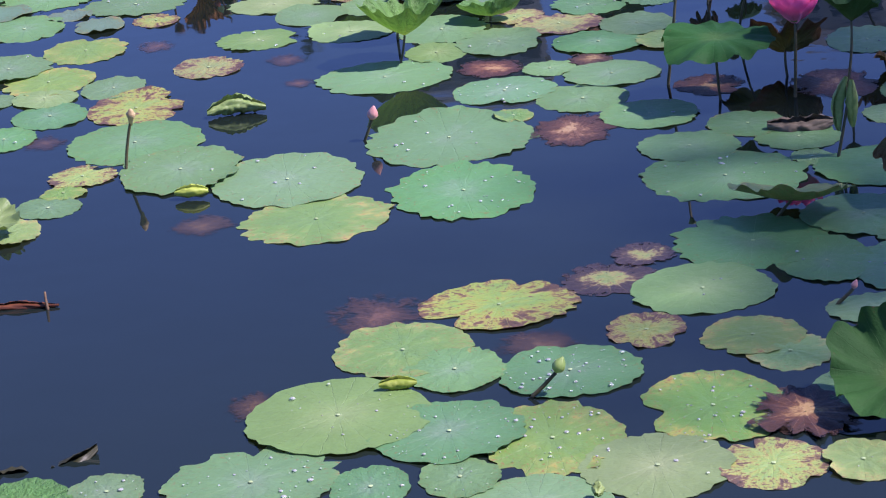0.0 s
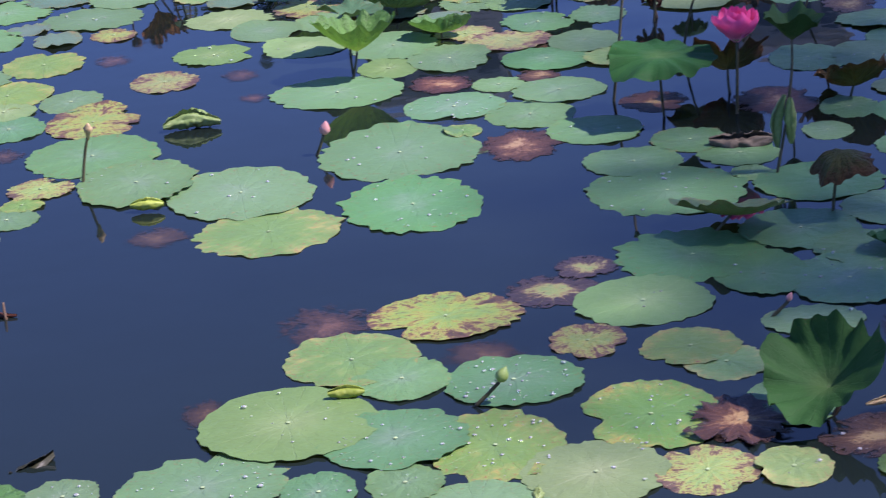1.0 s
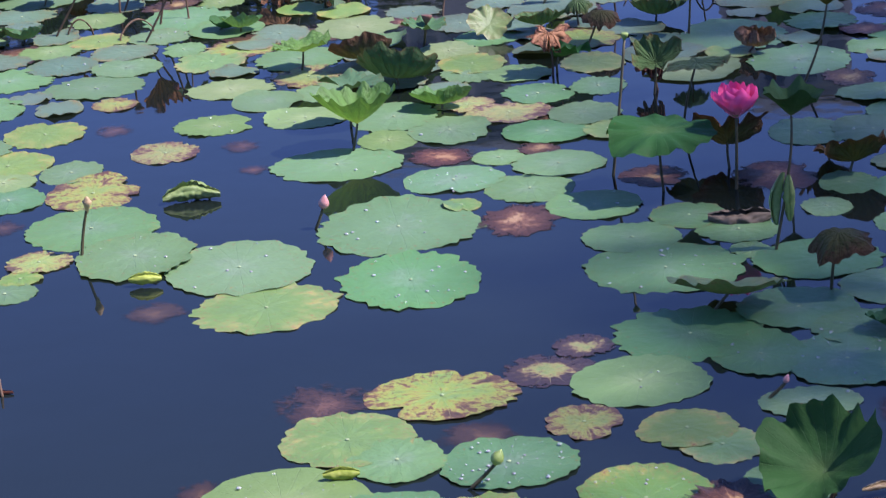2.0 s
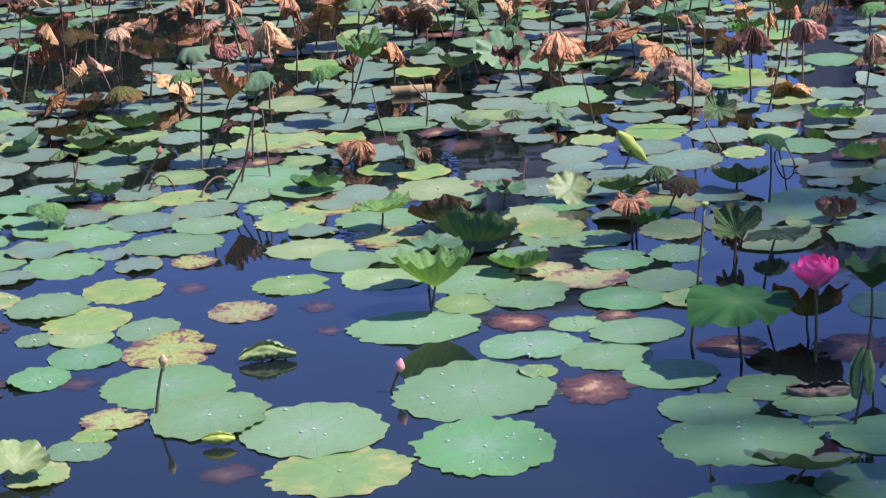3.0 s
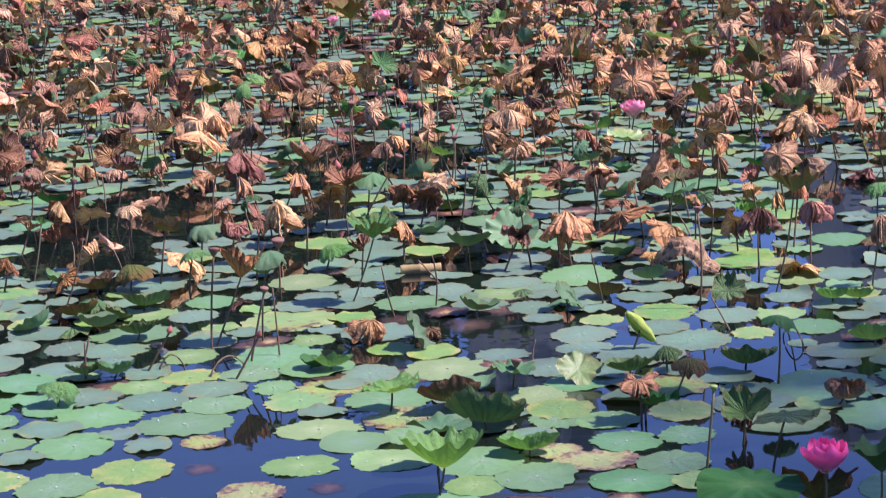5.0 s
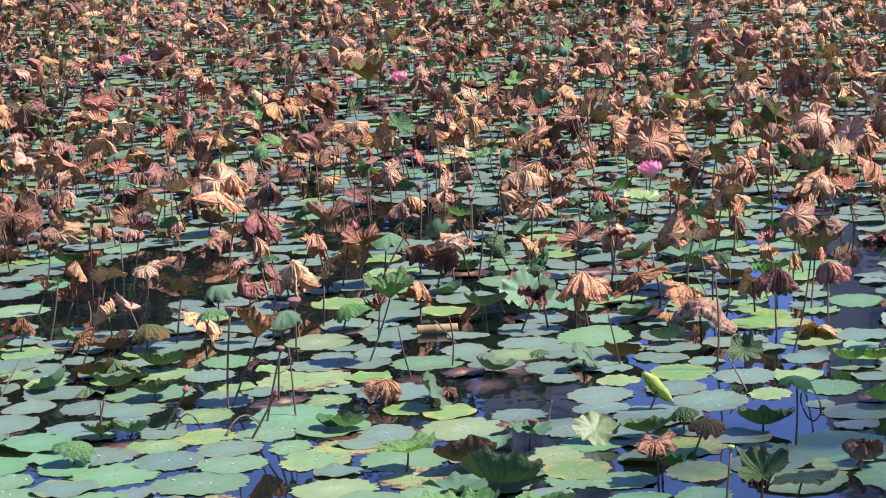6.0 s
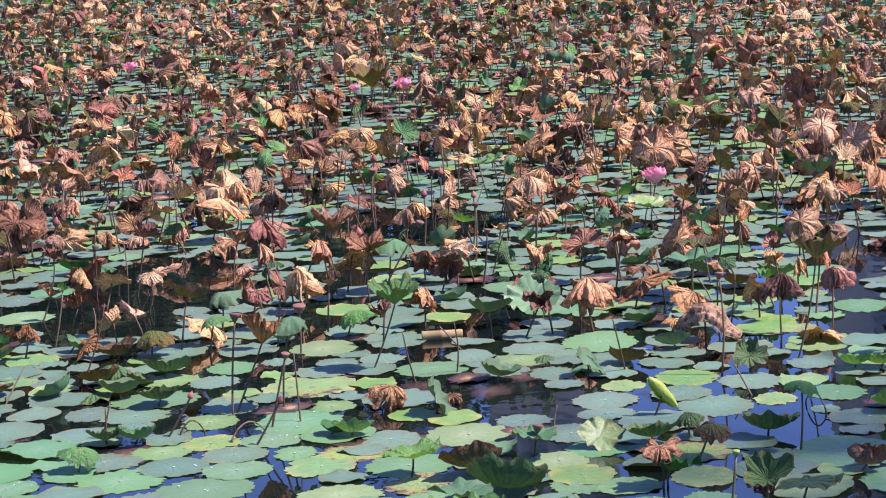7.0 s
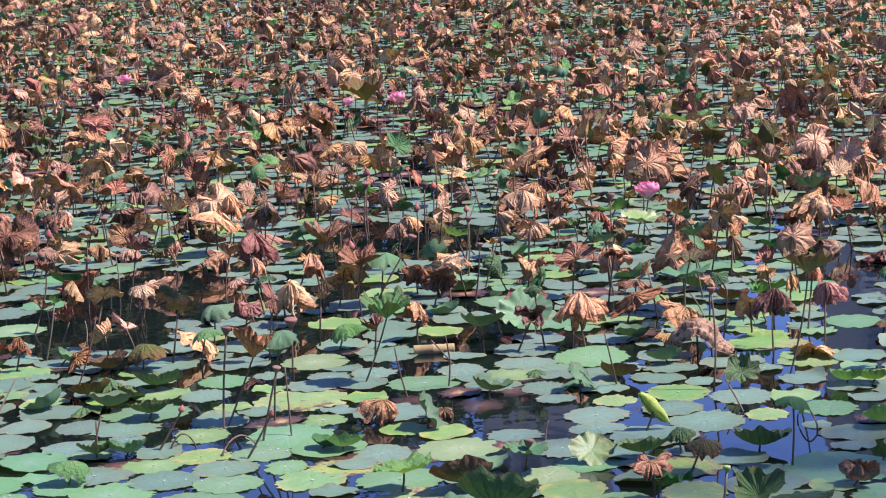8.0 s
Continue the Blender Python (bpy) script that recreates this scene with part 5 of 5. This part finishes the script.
def scatter_pads():
    rng = np.random.default_rng(11)
    cell, placed = {}, list(PADS)
    for p in placed:
        cell.setdefault((int(p[0] // 0.5), int(p[1] // 0.5)), []).append(p)

    def free(x, y, r, k):
        cx, cy = int(x // 0.5), int(y // 0.5)
        for i in (-1, 0, 1):
            for j in (-1, 0, 1):
                for q in cell.get((cx + i, cy + j), ()):
                    if (q[0] - x) ** 2 + (q[1] - y) ** 2 < (k * (q[2] + r)) ** 2:
                        return False
        return True

    shapes = {}
    for style in ("teal", "green", "pale", "blotch", "rotten"):
        shapes[style] = []
        for k in range(7):
            torn = int(rng.integers(3))
            shapes[style].append((pad_arrays(rng, 1.0, 1.0, 0.045, 0.03, nr=3, na=26, torn=torn)[:3], pad_arrays(rng, 1.0, 1.0, 0.05, 0.03, nr=1, na=13, torn=torn)[:3]))
    heaps, single, tries = {s: [] for s in shapes}, 0, 0
    for side, low, high in ((1, 4.4, 9.4), (-1, 6.4, 9.4)):      # the margins beside the open water
        for _ in range(160):
            y = rng.uniform(low, high)
            x = side * (0.2 * y + rng.uniform(0.0, 0.8))
            r = rng.uniform(0.12, 0.19)
            if not free(x, y, r, 0.8):
                continue
            cell.setdefault((int(x // 0.5), int(y // 0.5)), []).append((x, y, r))
            pad(x, y, r, r * rng.uniform(0.85, 1.0), ("green", "green", "green", "blotch", "pale", "rotten")[rng.integers(6)], int(rng.integers(3)), 0.03, float(rng.uniform() < 0.5) * 0.6)
    for _ in range(36):      # rotten film and yellowed leaves lying low between the others
        y = rng.uniform(8.3, 13.5)
        x = rng.uniform(-1, 1) * half_width(y) * 0.9
        r = rng.uniform(0.09, 0.19)
        if is_open(x, y):
            continue
        pad(x, y, r, r * rng.uniform(0.8, 1.0), ("rotten", "drowned", "star", "spotted", "rotten")[rng.integers(5)], 0, 0.06, 0.0, torn=2)
    while tries < 26000:
        tries += 1
        y = 8.6 + (66 - 8.6) * rng.uniform() ** 1.45
        x = rng.uniform(-1, 1) * half_width(y)
        r = rng.uniform(0.09, 0.19)
        if is_open(x, y) or not free(x, y, r, 0.74):
            continue
        cell.setdefault((int(x // 0.5), int(y // 0.5)), []).append((x, y, r))
        u = rng.uniform()
        style = "teal" if u < 0.66 else "green" if u < 0.77 else "pale" if u < 0.81 else "blotch" if u < 0.95 else "rotten"
        v, f, l = shapes[style][rng.integers(7)][int(y > 17)]
        m = Matrix.LocRotScale((x, y, 0.002 + 0.0006 * (tries % 11)), Euler((rng.normal() * 0.012, rng.normal() * 0.012, rng.uniform(0, 6.28))), (r, r * rng.uniform(0.85, 1.0), 0.2))
        if y < 13.5 and single < 100:
            single += 1
            vv, ff, ll, _ = pad_arrays(rng, r, r * rng.uniform(0.85, 1.0), 0.04, 0.0035, nr=5, na=56, torn=int(rng.integers(4)), lip=float(rng.uniform() < 0.4) * rng.uniform(0.01, 0.045))
            ob = new("lotus_pad", mesh_of("lotus_pad", vv, ff, M[style], ll))
            ob.matrix_basis = pose(x, y, 0.002 + 0.0006 * (tries % 11), 0, 0, rng.uniform(0, 360))
            tagged(ob, PAD_LABEL[style], "lotus leaf", "lotus leaves floating on the pond")
        else:
            heaps[style].append((v, f, l, m))
    for style, pieces in heaps.items():
        ob = new("floating_leaves", stuff_mesh("floating_leaves", pieces, M[style]))
        tagged(ob, PAD_LABEL[style] + ", many far off", "lotus leaves", kind="stuff")


scatter_pads()

RAISED = [(-1.77, 11.13), (-1.53, 11.11), (-1.35, 11.50), (-0.71, 11.86), (-0.55, 11.08), (-0.33, 12.04), (0.21, 11.87), (-0.02, 11.94), (0.50, 11.64), (0.98, 11.09), (1.37, 11.35), (1.60, 11.28), (2.10, 12.35), (1.54, 11.22), (1.05, 12.37), (1.05, 12.54), (0.79, 12.46), (0.50, 13.06), (0.71, 13.35), (0.86, 11.46), (-1.91, 13.73), (-1.00, 12.55), (-1.39, 13.17), (-1.37, 12.20), (-1.65, 11.58), (-0.65, 12.93), (-0.88, 13.35), (-1.33, 14.06), (-0.35, 13.35), (-0.54, 13.06), (-1.91, 14.88), (-2.70, 15.74), (-2.38, 15.06), (-2.28, 14.10), (-2.49, 13.71), (-0.47, 15.12), (0.34, 14.82), (1.92, 13.69), (1.01, 14.90), (-0.92, 11.51), (0.36, 15.67), (-0.48, 14.22), (-0.98, 16.08), (-1.58, 15.29), (-1.33, 14.99), (-2.85, 16.92), (-0.18, 16.77), (1.83, 15.47)]
CLEAR = [(1.05, 7.16), (1.07, 15.58), (-0.74, 23.16), (-3.93, 27.39), (-1.13, 21.61)]      # flowers that stand in plain view


def scatter_raised():
    rng = np.random.default_rng(5)
    forms = ["withered"] * 11 + ["folded"] * 6 + ["drycup"] * 5 + ["plate"] * 5 + ["bowl"] * 4 + ["umbrella"] * 6 + ["saucer"] * 6 + ["cupleaf"] * 3
    always_dry = ("withered", "folded", "drycup", "plate")
    lib = []
    for k, form in enumerate(forms):
        p0, p1, lop, pleat, waves, crumple, ragged = FORM[form]
        lib.append((form, *blade_arrays(rng, 1.0, p0 + rng.normal() * 6, p1 + rng.normal() * 8, lop + 14, pleat, waves, max(crumple, 0.26) * rng.uniform(0.8, 1.6), ragged + 0.02, nr=4, na=30, squash=rng.uniform(0.5, 0.9), dry=form in always_dry)))
    far = []
    for k, form in enumerate(forms):
        p0, p1, lop, pleat, waves, crumple, ragged = FORM[form]
        far.append((form, *blade_arrays(rng, 1.0, p0 + rng.normal() * 6, p1 + rng.normal() * 8, lop + 14, pleat, 6, max(crumple, 0.34) * rng.uniform(0.8, 1.5), ragged + 0.03, nr=3, na=18, squash=rng.uniform(0.5, 0.9), dry=form in always_dry)))
    near = []
    for k, form in enumerate(forms):
        p0, p1, lop, pleat, waves, crumple, ragged = FORM[form]
        near.append((form, *blade_arrays(rng, 1.0, p0 + rng.normal() * 6, p1 + rng.normal() * 8, lop + 10, pleat, waves, max(crumple, 0.22) * rng.uniform(0.8, 1.6), ragged + 0.01, nr=8, na=60, squash=rng.uniform(0.5, 0.9), dry=form in always_dry)))
    heaps, stalks, meshes, count = {}, [], {}, 0
    spots = list(RAISED)
    grid = {}
    for p in spots:
        grid.setdefault((int(p[0] // 0.4), int(p[1] // 0.4)), []).append(p)
    for tries in range(12000):
        y = 11.6 + (66 - 11.6) * rng.uniform() ** 1.25
        x = rng.uniform(-1, 1) * half_width(y)
        thin = 0.24 + 0.76 * min(1.0, max(0.0, (y - 13.0) / 11.0))
        clump = noise.noise((x * 0.55, y * 0.4, 3.0)) * 0.5 + 0.55
        if rng.uniform() > thin * (0.45 + clump) or (is_open(x, y) and rng.uniform() < 0.93):
            continue
        if any(0 < qy - y < 3.0 and abs(x * qy / y - qx) < 0.17 for qx, qy in CLEAR):
            continue
        gap = 0.14
        cx, cy = int(x // 0.4), int(y // 0.4)
        if any((q[0] - x) ** 2 + (q[1] - y) ** 2 < gap * gap for i in (-1, 0, 1) for j in (-1, 0, 1) for q in grid.get((cx + i, cy + j), ())):
            continue
        grid.setdefault((cx, cy), []).append((x, y))
        k = int(rng.integers(len(forms)))
        form = forms[k]
        dry = form in always_dry or rng.uniform() < (0.3 if y < 14 else 0.5)
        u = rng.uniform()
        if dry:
            u *= 1 - 0.4 * min(1.0, max(0.0, x / 3.5))      # a larger share of tan towards the right
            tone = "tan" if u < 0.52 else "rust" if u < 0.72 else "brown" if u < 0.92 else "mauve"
        else:
            tone = "sage" if u < 0.35 else "ribbed" if u < 0.6 else "olive" if u < 0.92 else "fresh"
        R = rng.uniform(0.075, 0.165) * (0.9 if y > 24 else 1.0) * (1.25 if form in ("withered", "folded") else 0.8) * (0.85 if y < 15 else 1.0)
        h = max(0.06, rng.normal(0.175, 0.09))
        if form == "cupleaf":
            h = rng.uniform(0.05, 0.12)
        lean = (rng.normal() * 0.05, rng.normal() * 0.05)
        turn = rng.uniform(0, 360)
        tilt = (rng.normal() * 27, rng.normal() * 27)
        if y < 17 and count < 140:
            count += 1
            key = (k, tone)
            if key not in meshes:
                f, v, fa, l = near[k]
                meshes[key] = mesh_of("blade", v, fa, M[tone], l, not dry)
            ob = thing("lotus_leaf", pose(x, y, 0), TONE_WORD[tone] + " " + FORM_WORD[form], "lotus leaf", "lotus leaves standing above the water")
            sv, sf = tube_arrays(stalk_points((lean[0], lean[1], h), rng, n=6), 0.0055, 0.0042, 5)
            part("stalk", mesh_of("stalk", sv, sf, DRYSTALK if dry else STALK), ob)
            part("blade", meshes[key], ob, "", Matrix.LocRotScale((lean[0], lean[1], h), Euler((radians(tilt[0]), radians(tilt[1]), radians(turn))), (R, R, R)))
        else:
            f, v, fa, l = (far if y > 25 else lib)[k]
            m = Matrix.LocRotScale((x + lean[0], y + lean[1], h), Euler((radians(tilt[0]), radians(tilt[1]), radians(turn))), (R, R, R))
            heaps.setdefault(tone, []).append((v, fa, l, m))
            sv, sf = tube_arrays([(x, y, -0.05), (x + lean[0] * 0.6, y + lean[1] * 0.6, h * 0.55), (x + lean[0], y + lean[1], h)], 0.006, 0.005, 3)
            stalks.append((sv, sf, np.zeros((len(sv), 3)), Matrix.Identity(4)))
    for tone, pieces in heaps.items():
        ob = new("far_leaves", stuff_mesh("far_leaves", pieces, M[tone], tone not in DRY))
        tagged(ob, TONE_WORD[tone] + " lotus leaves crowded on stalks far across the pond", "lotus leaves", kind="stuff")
    ob = new("far_stalks", stuff_mesh("far_stalks", stalks, DRYSTALK))
    tagged(ob, "thin dry lotus stalks far across the pond", "stalks", kind="stuff")
    for _ in range(85):
        y = 12.5 + 11.0 * rng.uniform()
        headed_stalk(rng.uniform(-1, 1) * half_width(y) * 0.9, y, max(0.1, rng.normal(0.27, 0.08)), rng.uniform(0.018, 0.03), ("pod", "redbud", "pod")[rng.integers(3)], (rng.normal() * 0.05, rng.normal() * 0.04))
    # low crinkled leaves among the floating ones
    done = 0
    while done < 52:
        y = 9.7 + 6.0 * rng.uniform()
        x = rng.uniform(-1, 1) * half_width(y) * 0.92
        if is_open(x, y):
            continue
        done += 1
        form = ("cupleaf", "cupleaf", "cupleaf", "cupleaf", "cupleaf", "umbrella")[rng.integers(6)]
        tone = ("ribbed", "sage", "olive", "sage", "sage", "deep")[rng.integers(6)]
        lotus_leaf(x, y, rng.uniform(0.015, 0.07), rng.uniform(0.07, 0.12), form, tone, (rng.normal() * 0.02, rng.normal() * 0.02),
                   (rng.normal() * 9, rng.normal() * 12, 0), rng.uniform(180, 360), 8, 48)
    # bare stalks that have lost their leaves
    for _ in range(45):
        y = 9.5 + 9 * rng.uniform()
        x = rng.uniform(-1, 1) * half_width(y) * 0.9
        bent_stick(x, y, (rng.normal() * 0.07, rng.normal() * 0.07, rng.uniform(0.1, 0.26)))


scatter_raised()


# ---------------------------------------------------------------- banks: trees and buildings that the water mirrors
def tree(x, y, height, crown, seed, lift=0.35, label="broad leafy green tree standing on the pond bank", clumps=70, per=26, size=0.32, long=1.0):
    rng = np.random.default_rng(seed)
    ob = thing("tree", pose(x, y, 0.5), label, "tree", "trees on the banks")
    top = height * 0.72
    pts = [(rng.normal() * 0.05 * i, rng.normal() * 0.05 * i, top * i / 7 - 0.2) for i in range(8)]
    v, f = tube_arrays(pts, height * 0.028, height * 0.008, 9)
    for k in range(9):
        a, z0 = rng.uniform(0, 6.28), top * rng.uniform(0.4, 0.9)
        ln = crown * rng.uniform(0.5, 0.85)
        bp = [(math.cos(a) * ln * u, math.sin(a) * ln * u, z0 + ln * 0.6 * u ** 0.8) for u in (0, 0.3, 0.65, 1)]
        bv, bf = tube_arrays(bp, height * 0.011, height * 0.003, 6)
        o = len(v)
        v, f = v + bv, f + [tuple(i + o for i in q) for q in bf]
    part("trunk", mesh_of("trunk", v, f, BARK), ob, "rough grey-brown trunk and limbs")
    verts, faces = [], []
    cz = height * (lift + (1 - lift) / 2)
    hz = height * (1 - lift) / 2
    for _ in range(clumps):
        d = rng.normal(size=3)
        d = d / np.linalg.norm(d) * rng.uniform(0.35, 1.0) ** 0.5
        c = np.array((d[0] * crown, d[1] * crown * long, cz + d[2] * hz))
        rad = crown * rng.uniform(0.16, 0.3)
        for _ in range(per):
            p = c + rng.normal(size=3) * rad * 0.5
            u = rng.normal(size=3)
            u = u / np.linalg.norm(u) * size * rng.uniform(0.6, 1.2)
            w = rng.normal(size=3)
            w = np.cross(u, w)
            w = w / np.linalg.norm(w) * np.linalg.norm(u) * 0.45
            o = len(verts)
            verts += [tuple(p - u), tuple(p + w), tuple(p + u), tuple(p - w)]
            faces.append((o, o + 1, o + 2, o + 3))
    part("crown", mesh_of("crown", verts, faces, FOLIAGE, smooth=False), ob, "dense green foliage")
    return ob


def building(x, y, width, depth, height, floors, bays):
    ob = thing("building", pose(x, y, 0.5), "tall grey concrete building with rows of dark windows", "building")
    bm = bmesh.new()
    bmesh.ops.create_cube(bm, size=1, matrix=Matrix.LocRotScale((0, 0, height / 2), None, (width, depth, height)))
    me = bpy.data.meshes.new("wall")
    bm.to_mesh(me)
    bm.free()
    me.materials.append(CONCRETE)
    part("wall", me, ob)
    bm = bmesh.new()
    bmesh.ops.create_cube(bm, size=1, matrix=Matrix.LocRotScale((0, 0, height + 0.3), None, (width + 0.6, depth + 0.6, 0.6)))
    me = bpy.data.meshes.new("roof")
    bm.to_mesh(me)
    bm.free()
    me.materials.append(CONCRETE)
    part("roof", me, ob)
    w, h = width / bays * 0.62, height / floors * 0.55
    q = [(-w / 2, 0, -h / 2), (w / 2, 0, -h / 2), (w / 2, 0, h / 2), (-w / 2, 0, h / 2)]
    b = [(p[0], -0.08, p[2]) for p in q]
    pane = mesh_of("window", q + b, [(4, 5, 6, 7), (0, 4, 7, 3), (1, 2, 6, 5), (3, 7, 6, 2), (0, 1, 5, 4)], PANE, smooth=False)
    for i in range(floors):
        for j in range(bays):
            part("window", pane, ob, "", pose((j + 0.5) / bays * width - width / 2, -depth / 2, (i + 0.5) / floors * height))
    return ob


BANK = random.Random(3)
for i in range(24):
    bx = -34 + i * 2.55 + BANK.uniform(-0.6, 0.6)
    tall = 12.5 + (2.2 if bx < -2 else 0) + BANK.uniform(-1.5, 2.0) if bx < 8 else 7.0 + BANK.uniform(-1, 1)
    tree(bx, 73 + BANK.uniform(-2, 3), tall, 2.6 + BANK.uniform(0, 0.8), 40 + i, 0.03, "dense dark green tree on the far bank", 150, 24, 0.38)
building(2.6, 118, 6.0, 12, 30, 9, 4)
building(18.6, 112, 4.2, 12, 27, 8, 3)
building(-24, 125, 16, 12, 24, 7, 8)
# the tree whose shade lies on the right-hand leaves
tree(21.95, 3.6, 28.0, 2.4, 9, 0.8, "tall leafy tree on the near bank shading the leaves", 345, 22, 0.13, 1.75)
